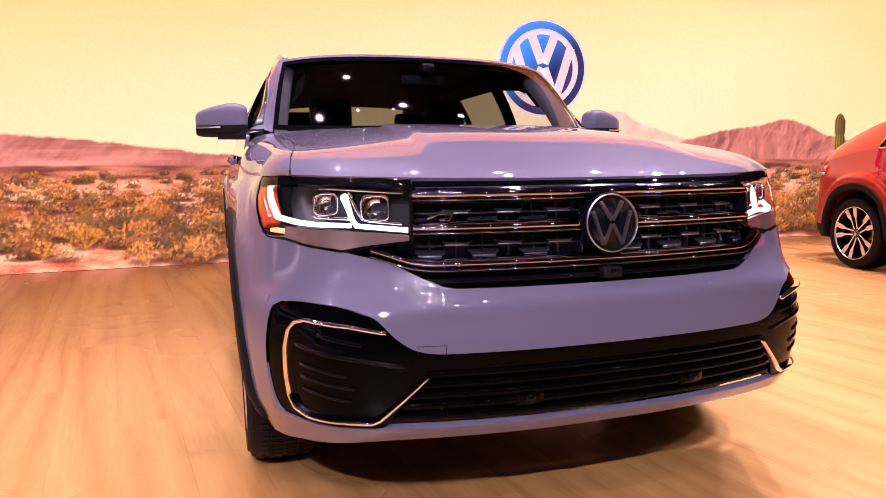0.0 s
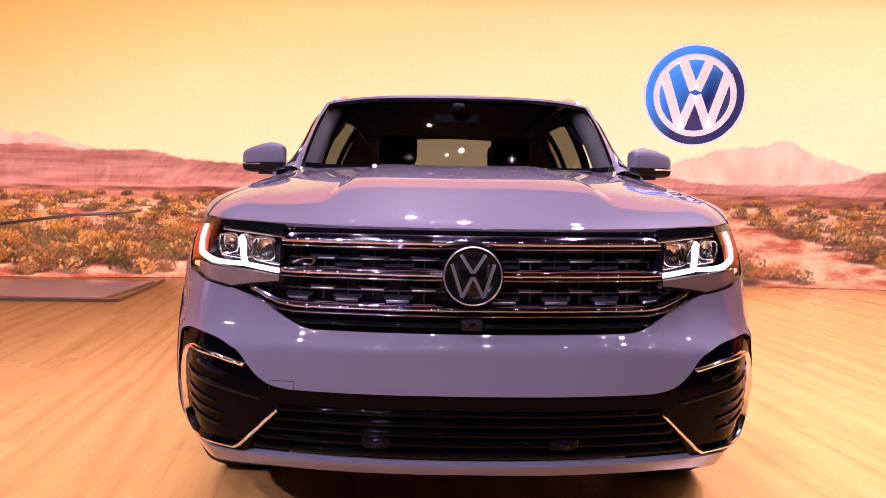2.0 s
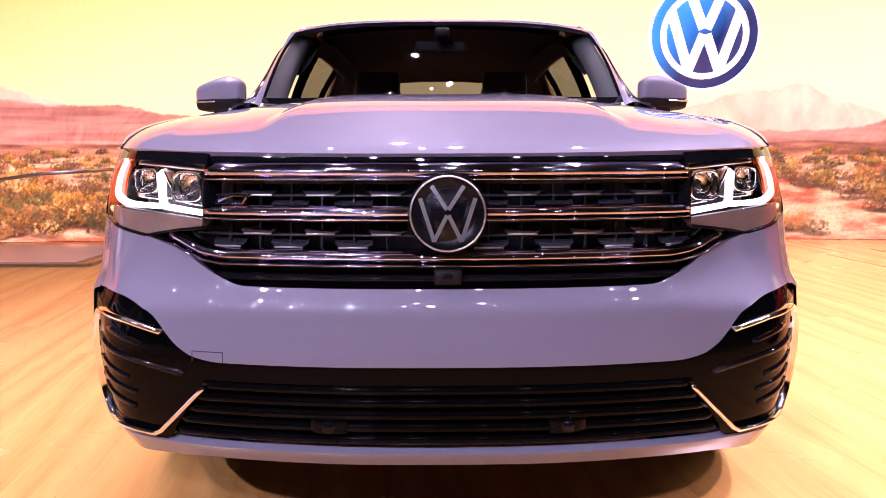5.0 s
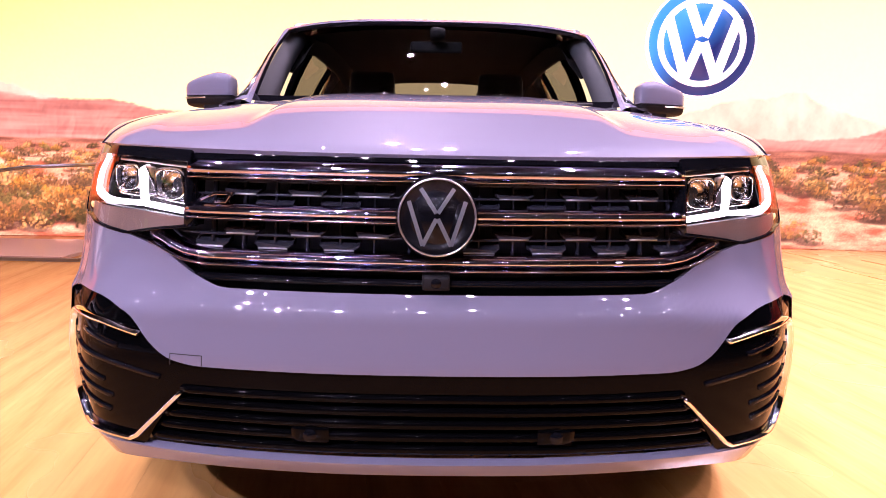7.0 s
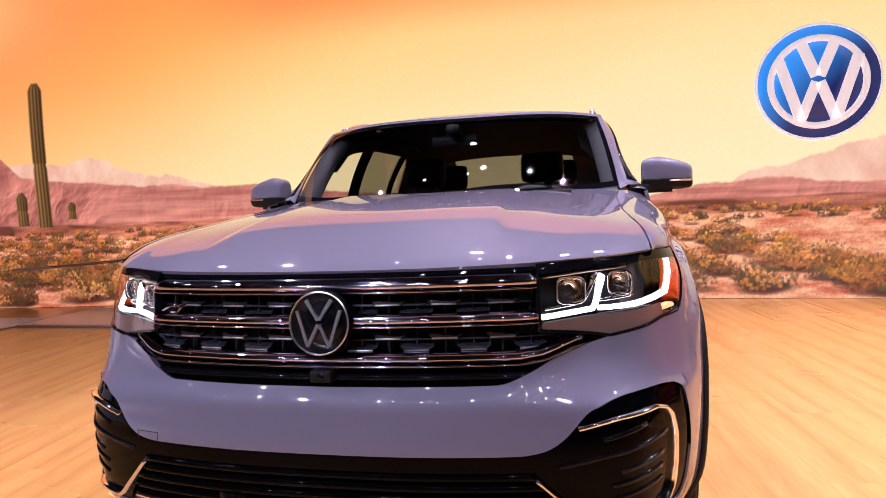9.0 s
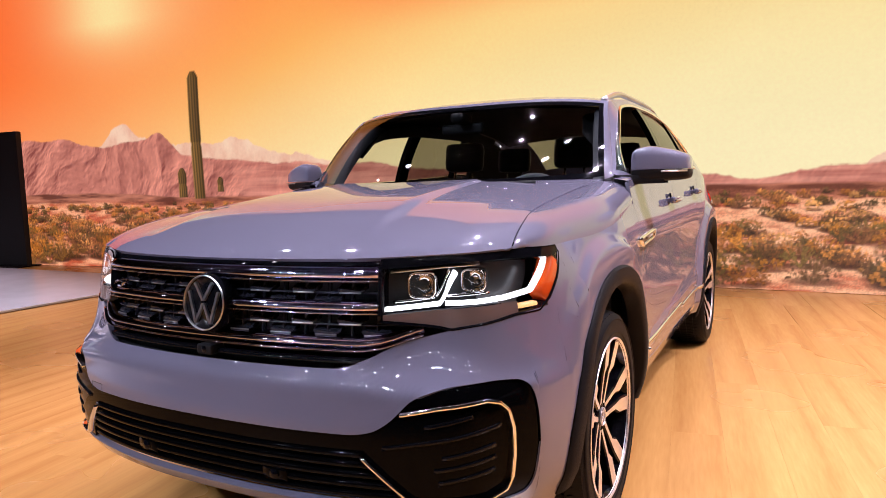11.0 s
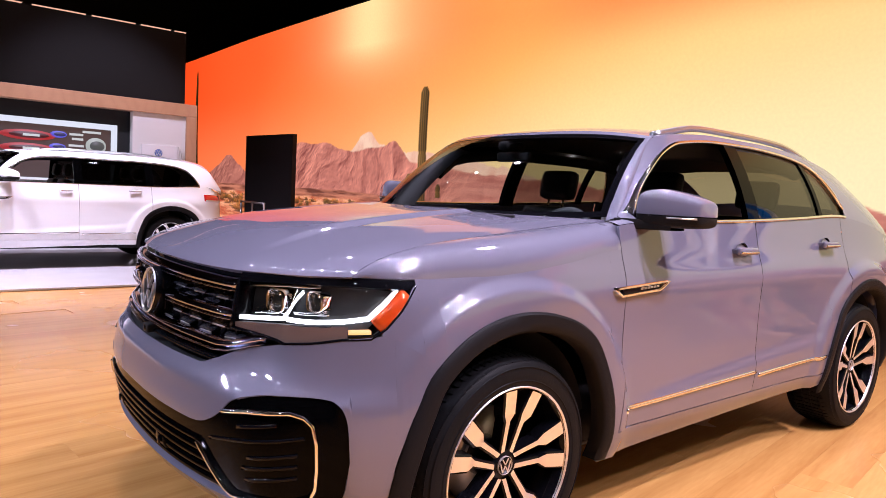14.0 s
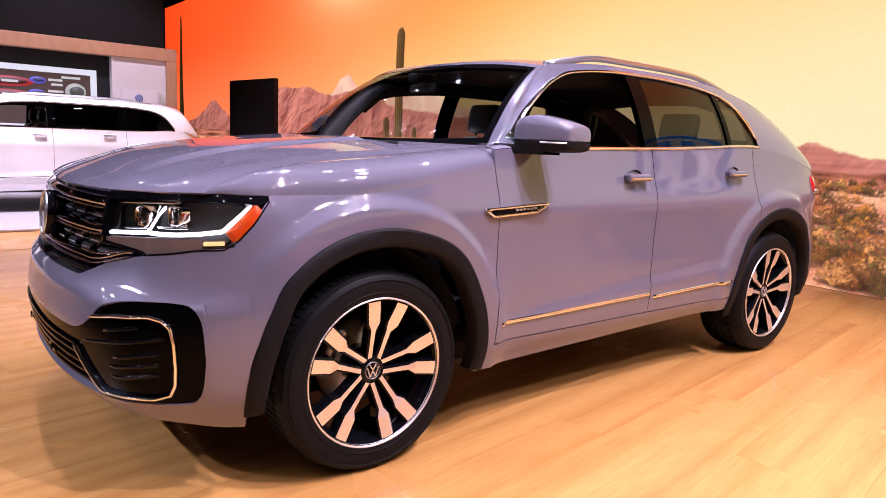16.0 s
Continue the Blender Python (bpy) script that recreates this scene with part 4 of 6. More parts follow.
    edge.grid(pane(-0.972, -0.945, 0.05, 0.905, 3, 30, 0.002)).grid(pane(0.945, 0.972, 0.05, 0.905, 3, 30, 0.002))
    edge.part("windscreen_edge", GLOSS, car, "black windscreen edge")
    Shape().grid(pane(-1, 1, 0.947, 1.0, 61, 5, 0.003), lip=0.02).part("roof_header", coat, car, "painted strip above the windscreen")
    pw, pt = np.linspace(0, 1, 9)[:, None], np.linspace(-0.03, 0.965, 30)[None, :]
    pillar = screen(0.970 + 0.030 * pw, pt, 0.002)
    py = 1.62 + 0.351 * pt[0]
    rail = H.flank(py, H.rail_z(py), 0.002)[None]
    pillar = pillar * (1 - pw[..., None]) + rail * pw[..., None]
    pillar = pillar + np.array([0.5, -0.5, 0.6]) * (np.sin(np.pi * pw) * 0.004 + 0 * pt)[..., None]
    both(Shape().grid(pillar), "windscreen_pillar", coat, car, "painted windscreen pillar")
    inner = np.stack([screen(0.952, pt[0, 1:]) + np.array(d) for d in ((0.01, 0.02, -0.015), (-0.045, 0.05, -0.025), (-0.055, 0.12, -0.04))], 1)
    both(Shape().grid(inner), "pillar_lining", TRIM, car, "grey pillar lining")
    v = np.linspace(0, 1, 50)[None, :]
    Y = yf[:, None] + (H.back - yf[:, None]) * v
    R = H.over(np.repeat(q[:, None], 50, 1), Y)
    roof = Shape().grid(R, lip=0.02).part("roof", coat, car, "painted roof", sharp=40)
    Shape().grid(R[3:-3, 2:-1] * np.array([0.97, 1, 1]) - np.array([0, 0, 0.045])).part("headliner", CABIN, roof)
    y1, tail = H.back, 4.80
    yy = np.linspace(y1 + 0.003, tail, 24)
    R2 = H.over(np.repeat(q[:, None], 24, 1), np.repeat(yy[None], 61, 0))
    g = Shape().grid(R2[9:52, 1:18]).part("rear_window", SMOKED, car, "smoked rear window")
    g.visible_shadow = False
    sh = Shape()
    sh.grid(R2[:10]).grid(R2[51:]).grid(R2[9:52, 17:]).grid(R2[9:52, :2])
    sh.part("tailgate", coat, car, "painted tailgate", sharp=40)

    # flanks: paint above and behind the side glass, glass, pillars
    w0, w1 = H.window
    sh = Shape()
    for ya, yb, lo, hi in ((1.515, w0, H.belt, H.rail_z), (w0, w1, lambda y: glass_top(H, y), H.rail_z), (w1, 4.80, H.belt, H.rail_z)):
        ys = np.linspace(ya, yb, max(6, int((yb - ya) / 0.03)))
        tt = np.linspace(0, 1, 9)
        a, b = lo(ys), hi(ys)
        sh.grid(H.flank(np.repeat(ys[:, None], 9, 1), a[:, None] + (b - a)[:, None] * tt))
    both(sh, "side_frame", coat, car, "painted window frame and pillars", sharp=50)
    ys = np.linspace(w1 - 0.03, 4.62, 20)
    lining = H.flank(np.repeat(ys[:, None], 8, 1), H.belt(ys)[:, None] - 0.05 + (H.rail_z(ys) - H.belt(ys) + 0.02)[:, None] * np.linspace(0, 1, 8), -0.045)
    both(Shape().grid(lining), "quarter_lining", CABIN, car)
    cuts = [(w0 + 0.02, 2.575, "front_side_window", CLEAR), (2.665, 3.37 if H is COUPE else 3.55, "rear_side_window", SMOKED if H is COUPE else PRIVACY), (3.40 if H is COUPE else 3.65, w1 - 0.01, "quarter_window", SMOKED if H is COUPE else PRIVACY)]
    for ya, yb, nm, mat in cuts:
        if nm == "front_side_window":
            continue
        ys = np.linspace(ya, yb, 24)
        tt = np.linspace(0, 1, 10)
        a, b = H.belt(ys), glass_top(H, ys)
        sh = Shape().grid(H.flank(np.repeat(ys[:, None], 10, 1), a[:, None] + (b - a)[:, None] * tt, -0.012))
        for ob in both(sh, nm, mat, car, "smoked side window"):
            ob.visible_shadow = False
    for ya, yb in ((2.565, 2.675), (cuts[1][1] - 0.005, cuts[2][0] + 0.005)):
        ys = np.linspace(ya, yb, 5)
        tt = np.linspace(0, 1, 10)
        a, b = H.belt(ys), glass_top(H, ys)
        both(Shape().grid(H.flank(np.repeat(ys[:, None], 10, 1), a[:, None] + (b - a)[:, None] * tt, -0.004), lip=0.03), "pillar_cover", PIANO, car, "gloss black pillar cover")
    ys = np.linspace(w0, w1, 60)
    for s in (-1, 1):
        def on(y, z, o=0.0):
            P = H.flank(y, z, o)
            P[..., 0] *= s
            return P
        ring = [(y, float(glass_top(H, y)) + 0.004) for y in ys]
        ribbon(Shape(), ring, 0.007, 0.004, 0.012, 0.003, surf=on, fine=0.05).part("window_trim", CHROME, car, "bright window trim")
        ribbon(Shape(), [(y, float(H.belt(y)) + 0.003) for y in ys], 0.008, 0.004, 0.012, 0.003, surf=on, fine=0.05).part("window_trim", CHROME, car, "bright window trim")
        # roof rail
        pts = []
        for k in range(30):
            y = 2.02 + 1.62 * k / 29 if H is COUPE else 2.02 + 2.1 * k / 29
            lift = 0.028 * float(step(-1, 7, min(k, 29 - k)))
            pts.append((s * (float(H.rail_x(y)) - 0.035), y, float(H.rail_z(y)) + 0.004 + lift))
        Shape().tube(pts, 0.016).part("roof_rail", SILVER, car, "silver roof rail")

    # mirrors
    for s in (-1, 1):
        rows = []
        for k in range(22):
            th = math.pi * k / 21
            w = math.sin(th) ** 0.2
            x = 1.020 - 0.117 * math.cos(th)
            row = []
            for j in range(25):
                ph = 2 * math.pi * j / 24
                c, sn = math.cos(ph), math.sin(ph)
                up = 0.106 * (1 - 0.28 * max(0, (x - 0.98)) / 0.14) if sn > 0 else 0.048
                row.append((s * x, 1.755 + (x - 1.03) * 0.42 + 0.085 * w * abs(c) ** 0.6 * (1 if c > 0 else -1), 1.276 + up * w * abs(sn) ** 0.4 * (1 if sn > 0 else -1)))
            rows.append(row)
        P = np.array(rows)
        cap = Shape()
        cap.grid(P[:, :13])
        mir = cap.part("door_mirror", coat, car, "painted door mirror with a dark lower half")
        Shape().grid(P[:, 12:] * np.array([1, 1, 1]) + np.array([0, 0, -0.004])).part("lower_cap", CLAD, mir)
        arm = [[(s * x, y + dy, z + dz) for dy, dz in ((-wy, -wz), (-wy * 1.1, 0), (-wy, wz), (wy, wz), (wy * 1.1, 0), (wy, -wz), (-wy, -wz))] for x, y, z, wy, wz in ((0.845, 1.655, 1.232, 0.075, 0.022), (0.90, 1.672, 1.233, 0.062, 0.021), (0.95, 1.70, 1.232, 0.052, 0.019), (1.04, 1.735, 1.230, 0.045, 0.016))]
        Shape().grid(np.array(arm)).part("arm", CLAD, mir, sharp=50)
        Shape().tube([(s * 0.93, 1.69, 1.268), (s * 1.03, 1.672, 1.266), (s * 1.13, 1.72, 1.266)], 0.004).part("repeater", SILVER, mir)

    # cabin
    Shape().box(-0.72, 1.22, 0.95, 0.72, 1.75, 1.195, 0.04).part("dashboard", CABIN, car)
    Shape().box(-0.80, 1.3, 0.31, 0.80, 4.5, 0.45).part("cabin_floor", CABIN, car)
    for s in (-1, 1):
        Shape().box(s * 0.82, 1.6, 0.45, s * 0.87, 3.9, 1.20, 0.01).part("door_lining", CABIN, car)
    Shape().box(-0.16, 1.62, 0.45, 0.16, 2.3, 0.86, 0.03).part("console", CABIN, car)
    Shape().box(0.22, 1.42, 1.15, 0.52, 1.72, 1.245, 0.04).part("instrument_hood", CABIN, car)
    seat(car, 0.37, 2.15)
    seat(car, -0.37, 2.15)
    seat(car, 0.0, 3.15, "rear_bench", 0.66)
    wh = new("steering_wheel")
    wh.parent = car
    mm = Matrix.Translation((0.37, 1.79, 1.10)) @ pose(0, 0, 0, 68, 0, 0)
    Shape().tube([tuple(mm @ Vector((0.185 * math.cos(2 * math.pi * k / 36), 0.18 * math.sin(2 * math.pi * k / 36), 0))) for k in range(37)], 0.015).part("wheel_rim", TRIM, wh)
    Shape().box(-0.07, -0.06, -0.03, 0.07, 0.06, 0.015, 0.02, mm).part("boss", CABIN, wh)
    for dx in (-0.12, 0.12):
        Shape().box(dx - 0.07, -0.018, -0.012, dx + 0.07, 0.018, 0.008, 0.006, mm).part("wheel_spoke", CABIN, wh)
    Shape().box(-0.125, 1.80, 1.497, 0.115, 1.83, 1.550, 0.014).part("rear_view_mirror", CABIN, car)
    Shape().box(-0.035, 1.72, 1.55, 0.035, 1.86, 1.60, 0.02).part("sensor_pod", CABIN, car)
    for s in (-1, 1):
        rows = [[(s * (float(H.rail_x(y)) - i), y, float(H.rail_z(y)) - d) for i, d in ((0.035, 0.02), (0.03, 0.11), (0.075, 0.125), (0.13, 0.06))] for y in np.linspace(1.86, 3.6, 20)]
        Shape().grid(np.array(rows)).part("roof_lining", CABIN, car)
    wheels(car, wheel_kind)
    return car


suv = build_car("suv_car", GREY, COUPE, "grey coupe-roofed family SUV with chrome grille, on the wooden stand floor")


# ---- the stand: floor, screen wall, walls, ceiling ----
def wood(name, dark, light, rough, grain_turn, gloss_vary=0.08):
    m = bpy.data.materials.new(name)
    m.use_nodes = True
    t = m.node_tree
    N = t.nodes
    b = N["Principled BSDF"]
    geo, mapping, info = N.new("ShaderNodeNewGeometry"), N.new("ShaderNodeMapping"), N.new("ShaderNodeObjectInfo")
    mapping.inputs["Rotation"].default_value = (0, 0, radians(grain_turn))
    shift = N.new("ShaderNodeVectorMath")
    shift.operation = "MULTIPLY_ADD"
    shift.inputs[1].default_value = (7.0, 13.0, 5.0)
    comb = N.new("ShaderNodeCombineXYZ")
    for k in range(3):
        t.links.new(info.outputs["Random"], comb.inputs[k])
    t.links.new(comb.outputs[0], shift.inputs[0])
    t.links.new(geo.outputs["Position"], shift.inputs[2])
    t.links.new(shift.outputs[0], mapping.inputs["Vector"])
    squash = N.new("ShaderNodeVectorMath")
    squash.operation = "MULTIPLY"
    squash.inputs[1].default_value = (1.0, 0.09, 1.0)
    t.links.new(mapping.outputs[0], squash.inputs[0])
    warp, fine, broad = N.new("ShaderNodeTexNoise"), N.new("ShaderNodeTexNoise"), N.new("ShaderNodeTexNoise")
    for node, sc, de in ((warp, 5.0, 3), (fine, 60.0, 4), (broad, 0.9, 3)):
        node.inputs["Scale"].default_value, node.inputs["Detail"].default_value = sc, de
        t.links.new((geo.outputs["Position"] if node is broad else squash.outputs[0]), node.inputs["Vector"])
    wave = N.new("ShaderNodeTexWave")
    wave.inputs["Scale"].default_value, wave.inputs["Distortion"].default_value, wave.inputs["Detail"].default_value = 1.6, 16.0, 3.0
    wave.inputs["Detail Scale"].default_value = 0.7
    t.links.new(squash.outputs[0], wave.inputs["Vector"])
    soft_ = N.new("ShaderNodeMath")
    soft_.operation = "MULTIPLY"
    soft_.inputs[1].default_value = 0.45
    t.links.new(fine.outputs["Fac"], soft_.inputs[0])
    mixv = N.new("ShaderNodeMath")
    mixv.operation = "MULTIPLY_ADD"
    mixv.inputs[1].default_value = 0.26
    thin = N.new("ShaderNodeMath")
    thin.operation = "POWER"
    thin.inputs[1].default_value = 0.4
    t.links.new(wave.outputs["Fac"], thin.inputs[0])
    t.links.new(thin.outputs[0], mixv.inputs[0])
    t.links.new(soft_.outputs[0], mixv.inputs[2])
    addb = N.new("ShaderNodeMath")
    addb.operation = "MULTIPLY_ADD"
    addb.inputs[1].default_value = 0.45
    t.links.new(warp.outputs["Fac"], addb.inputs[0])
    t.links.new(mixv.outputs[0], addb.inputs[2])
    addi = N.new("ShaderNodeMath")
    addi.operation = "MULTIPLY_ADD"
    addi.inputs[1].default_value = 0.07
    t.links.new(info.outputs["Random"], addi.inputs[0])
    t.links.new(addb.outputs[0], addi.inputs[2])
    ramp = N.new("ShaderNodeValToRGB")
    ramp.color_ramp.elements[0].position, ramp.color_ramp.elements[0].color = 0.42, (*dark, 1)
    ramp.color_ramp.elements[1].position, ramp.color_ramp.elements[1].color = 0.96, (*light, 1)
    t.links.new(addi.outputs[0], ramp.inputs[0])
    t.links.new(ramp.outputs[0], b.inputs["Base Color"])
    rr = N.new("ShaderNodeMapRange")
    rr.inputs["To Min"].default_value, rr.inputs["To Max"].default_value = rough - gloss_vary, rough + gloss_vary
    t.links.new(broad.outputs["Fac"], rr.inputs["Value"])
    t.links.new(rr.outputs[0], b.inputs["Roughness"])
    bump = N.new("ShaderNodeBump")
    bump.inputs["Strength"].default_value, bump.inputs["Distance"].default_value = 0.05, 0.002
    t.links.new(mixv.outputs[0], bump.inputs["Height"])
    t.links.new(bump.outputs["Normal"], b.inputs["Normal"])
    return m


GRAIN = 8.0
OAK = wood("oak board", (0.40, 0.186, 0.048), (0.56, 0.298, 0.090), 0.26, -GRAIN)
PORTALWOOD = wood("portal wood", (0.50, 0.27, 0.15), (0.56, 0.32, 0.18), 0.5, 90)
PALE = material("pale gloss floor", (0.50, 0.48, 0.50), 0.2, vary=0.06, scale=3)
WHITEPANEL = material("white panel", (0.78, 0.77, 0.76), 0.5)
DRAPE = material("black drape", (0.0022, 0.0022, 0.0026), 0.95, bump=0.3, scale=3)


def slab(name, x0, y0, z0, x1, y1, z1, mat, label, category, bevel=0.0, kind="structure"):
    ob = Shape().box(x0, y0, z0, x1, y1, z1, bevel).part(name, mat, None, label, smooth=False)
    return tagged(ob, "", category, kind=kind)


floor = slab("floor", -40, -30, -0.12, 40, 20, -0.004, OAK, "warm oak board floor of the stand", "floor")


def wall_y(x):
    return 6.58 - 0.0078 * (np.asarray(x, float) + 0.5) ** 2


wall_top = tame([(-15.45, 4.22), (-12, 4.6), (-8.5, 4.8), (0, 5.0), (14.2, 5.0)])

# ---- the picture on the screen wall ----
STEP = 0.0125
SX = np.arange(-15.45, 14.2, STEP)
SZ = np.concatenate([np.arange(104) * STEP, np.arange(1.30, 2.46, 0.018), np.arange(2.46, 4.05, 0.03)])
rng = np.random.default_rng(7)


def rgb(*c):
    c = np.array(c, float) / 255
    return np.where(c <= 0.04045, c / 12.92, ((c + 0.055) / 1.055) ** 2.4)


def noise1(x, scale, seed, octaves=4):
    out, amp = np.zeros_like(x), 1.0
    for o in range(octaves):
        k = x * scale * 2**o + seed * 17.3 + o * 5.1
        i = np.floor(k).astype(int)
        f = k - i
        f = f * f * (3 - 2 * f)
        table = np.random.default_rng(seed * 10 + o).uniform(-1, 1, 4096)
        out += amp * (table[i % 4096] * (1 - f) + table[(i + 1) % 4096] * f)
        amp *= 0.5
    return out


def noise2(x, z, scale, seed, octaves=4, gain=0.5):
    out, amp = np.zeros_like(x), 1.0
    for o in range(octaves):
        u, v = x * scale * 2**o + 31.7 * o, z * scale * 2**o + 11.3 * o
        i, j = np.floor(u).astype(int), np.floor(v).astype(int)
        f, g = u - i, v - j
        f, g = f * f * (3 - 2 * f), g * g * (3 - 2 * g)
        T = np.random.default_rng(seed * 10 + o).uniform(-1, 1, (512, 512))
        a, b = T[i % 512, j % 512], T[(i + 1) % 512, j % 512]
        c, d = T[i % 512, (j + 1) % 512], T[(i + 1) % 512, (j + 1) % 512]
        out += amp * ((a * (1 - f) + b * f) * (1 - g) + (c * (1 - f) + d * f) * g)
        amp *= gain
    return out


def lay(img, mask, colour):
    m = np.clip(mask, 0, 1)[..., None]
    return img * (1 - m) + colour * m


def desert_picture():
    GX, GZ = np.meshgrid(SX, SZ, indexing="ij")
    # sky
    stops = [(-15.5, (255, 78, 24)), (-12.5, (255, 104, 44)), (-9.5, (255, 146, 70)), (-7.0, (255, 182, 96)), (-4.0, (253, 212, 134)), (0.0, (254, 224, 156)), (5.0, (255, 227, 160)), (9.0, (255, 210, 126)), (14.2, (255, 180, 90))]
    xs = [s[0] for s in stops]
    cols = np.array([rgb(*s[1]) for s in stops])
    shift = SX[:, None] - (GZ - 1.9) * 1.5 * step(-14, -6, SX)[:, None]
    img = np.stack([np.interp(shift, xs, cols[:, k]) for k in range(3)], -1)
    high = 0.5 * step(2.3, 4.2, GZ)[..., None]
    img = img * (1 - high) + img * np.array([1.0, 0.72, 0.50]) * high
    crown = (0.8 * step(3.2, 4.05, GZ) * step(-5.5, -3.0, GX) * step(9.0, 6.0, GX))[..., None]
    img = img * (1 - crown) + rgb(255, 132, 66) * crown
    # glare of a lamp on the wall, put into the picture's colour
    lamp_glow = np.clip(0.7 * np.exp(-((GX + 8.5) / 0.8) ** 2 - ((GZ - 4.3) / 0.5) ** 2) + 0.5 * np.exp(-((GX + 8.2) / 1.7) ** 2 - ((GZ - 4.3) / 1.0) ** 2), 0, 1)[..., None]
    img = img * (1 - lamp_glow) + rgb(255, 222, 150) * lamp_glow
    pale = step(3.4, 1.3, GZ)[..., None] * 0.45
    img = img * (1 - pale) + img**0.55 * pale
    img *= (1 + 0.03 * noise2(GX, GZ * 2.0, 0.35, 3, 3))[..., None]
    # far pale range
    far = tame([(-15.5, 1.2), (-12, 1.5), (-10.5, 1.8), (-9.2, 1.95), (-8.75, 2.1), (-8.35, 2.36), (-7.9, 2.12), (-7.2, 2.02), (-6.58, 2.04), (-5.7, 1.92), (-5.3, 1.81), (-4.9, 1.78), (-4.4, 1.6), (-3.4, 1.3), (-2, 1.1), (1.8, 1.2), (2.4, 1.42), (2.75, 1.55), (3.2, 1.62), (3.6, 1.70), (3.93, 1.81), (4.2, 1.74), (4.45, 1.66), (4.8, 1.56), (5.3, 1.44), (6.2, 1.3), (14.2, 1.2)])
    ridge = far(SX) + 0.055 * noise1(SX, 3.2, 2, 5)
    n = noise2(GX * 1.6, GZ, 3.0, 5, 5, 0.6)
    lit = np.clip(0.62 + 0.35 * n, 0, 1)[..., None]
    pink = rgb(228, 160, 136) * (1 - lit) + rgb(248, 204, 174) * lit
    img = lay(img, step(ridge[:, None] + 0.012, ridge[:, None] - 0.012, GZ) * 0.92, pink)
    # main range
    near = tame([(-15.5, 1.28), (-14.1, 1.5), (-13.7, 1.72), (-13.28, 1.93), (-12.85, 1.72), (-12.4, 1.52), (-11.6, 1.7), (-11.0, 2.02), (-10.5, 2.2), (-10.0, 2.16), (-9.65, 2.2), (-9.2, 2.05), (-8.8, 2.0), (-8.3, 2.08), (-7.9, 2.1), (-7.62, 2.21), (-7.35, 2.02), (-7.1, 1.82), (-6.6, 1.74), (-6.0, 1.70), (-5.4, 1.62), (-4.97, 1.64), (-4.4, 1.57), (-3.85, 1.58), (-3.2, 1.47), (-2.4, 1.42), (-1.7, 1.33), (-1.0, 1.26), (-0.55, 1.25), (-0.2, 1.34), (-0.03, 1.41), (0.2, 1.34), (0.6, 1.27), (1.1, 1.21), (1.65, 1.28), (2.1, 1.33), (2.6, 1.34), (3.2, 1.27), (4.1, 1.27), (4.75, 1.29), (5.2, 1.42), (5.6, 1.52), (6.1, 1.58), (6.76, 1.70), (7.1, 1.62), (7.5, 1.48), (8.2, 1.36), (10, 1.45), (14.2, 1.3)])
    ridge = near(SX) + 0.018 * noise1(SX, 3.0, 9) + 0.006 * noise1(SX, 22.0, 4, 2)
    hgt = ridge[:, None] - GZ
    u = GX + 0.55 * hgt * np.sin(GX * 1.7) + 0.10 * noise2(GX, GZ, 2.0, 21, 3)
    fold = 1 - np.abs(noise2(u + 0.5 * hgt, GZ * 0.8 + 0.35 * GX, 1.0, 13, 4, 0.42))
    slope = np.gradient(fold, axis=0) - 0.5 * np.gradient(fold, axis=1)
    slope = slope / slope.std()
    fold = 1 - np.abs(noise2(u * 1.1 + 0.8 * hgt, GZ * 0.7 + 0.5 * GX, 3.1, 57, 4, 0.55))
    gully = np.gradient(fold, axis=0) - 0.6 * np.gradient(fold, axis=1)
    gully = np.clip(gully / gully.std(), -2, 2)
    tone = np.clip(0.50 + 0.12 * slope + 0.13 * gully + 0.08 * noise2(GX, GZ, 7.0, 15, 4), 0, 1)[..., None]
    rock = rgb(132, 64, 58) * (1 - tone) + rgb(242, 150, 126) * tone
    west = step(-11, -15, GX)[..., None]
    rock = rock * (1 - 0.35 * west)
    bandn = np.clip(0.5 + 0.5 * noise2(GX * 0.5, GZ * 7, 3.0, 17, 3), 0, 1)[..., None]
    flat = rgb(170, 92, 80) * (1 - bandn) + rgb(240, 160, 136) * bandn
    plateau = (step(-6.6, -5.6, GX) * step(6.0, 5.2, GX))[..., None]
    rock = rock * (1 - 0.6 * plateau) + flat * 0.6 * plateau
    img = lay(img, step(ridge[:, None] + 0.014, ridge[:, None] - 0.014, GZ), rock)
    # plain and soil
    plain = 1.05 + 0.012 * noise1(SX, 2.0, 31) + 0.12 * step(-6.5, -9.0, SX)
    n = np.clip(0.5 + 0.6 * noise2(GX * 0.6, GZ * 5, 4.0, 33, 4), 0, 1)[..., None]
    scrub = rgb(110, 58, 44) * (1 - n) + rgb(206, 124, 96) * n
    img = lay(img, step(plain[:, None] + 0.10, plain[:, None] + 0.07, GZ), scrub)
    n = np.clip(0.5 + 0.55 * noise2(GX * 0.7, GZ * 2.6, 5.0, 35, 5, 0.6), 0, 1)[..., None]
    soil = rgb(196, 96, 66) * (1 - n) + rgb(255, 188, 146) * n
    img = lay(img, step(plain[:, None] - 0.05, plain[:, None] - 0.10, GZ), soil)
    return img


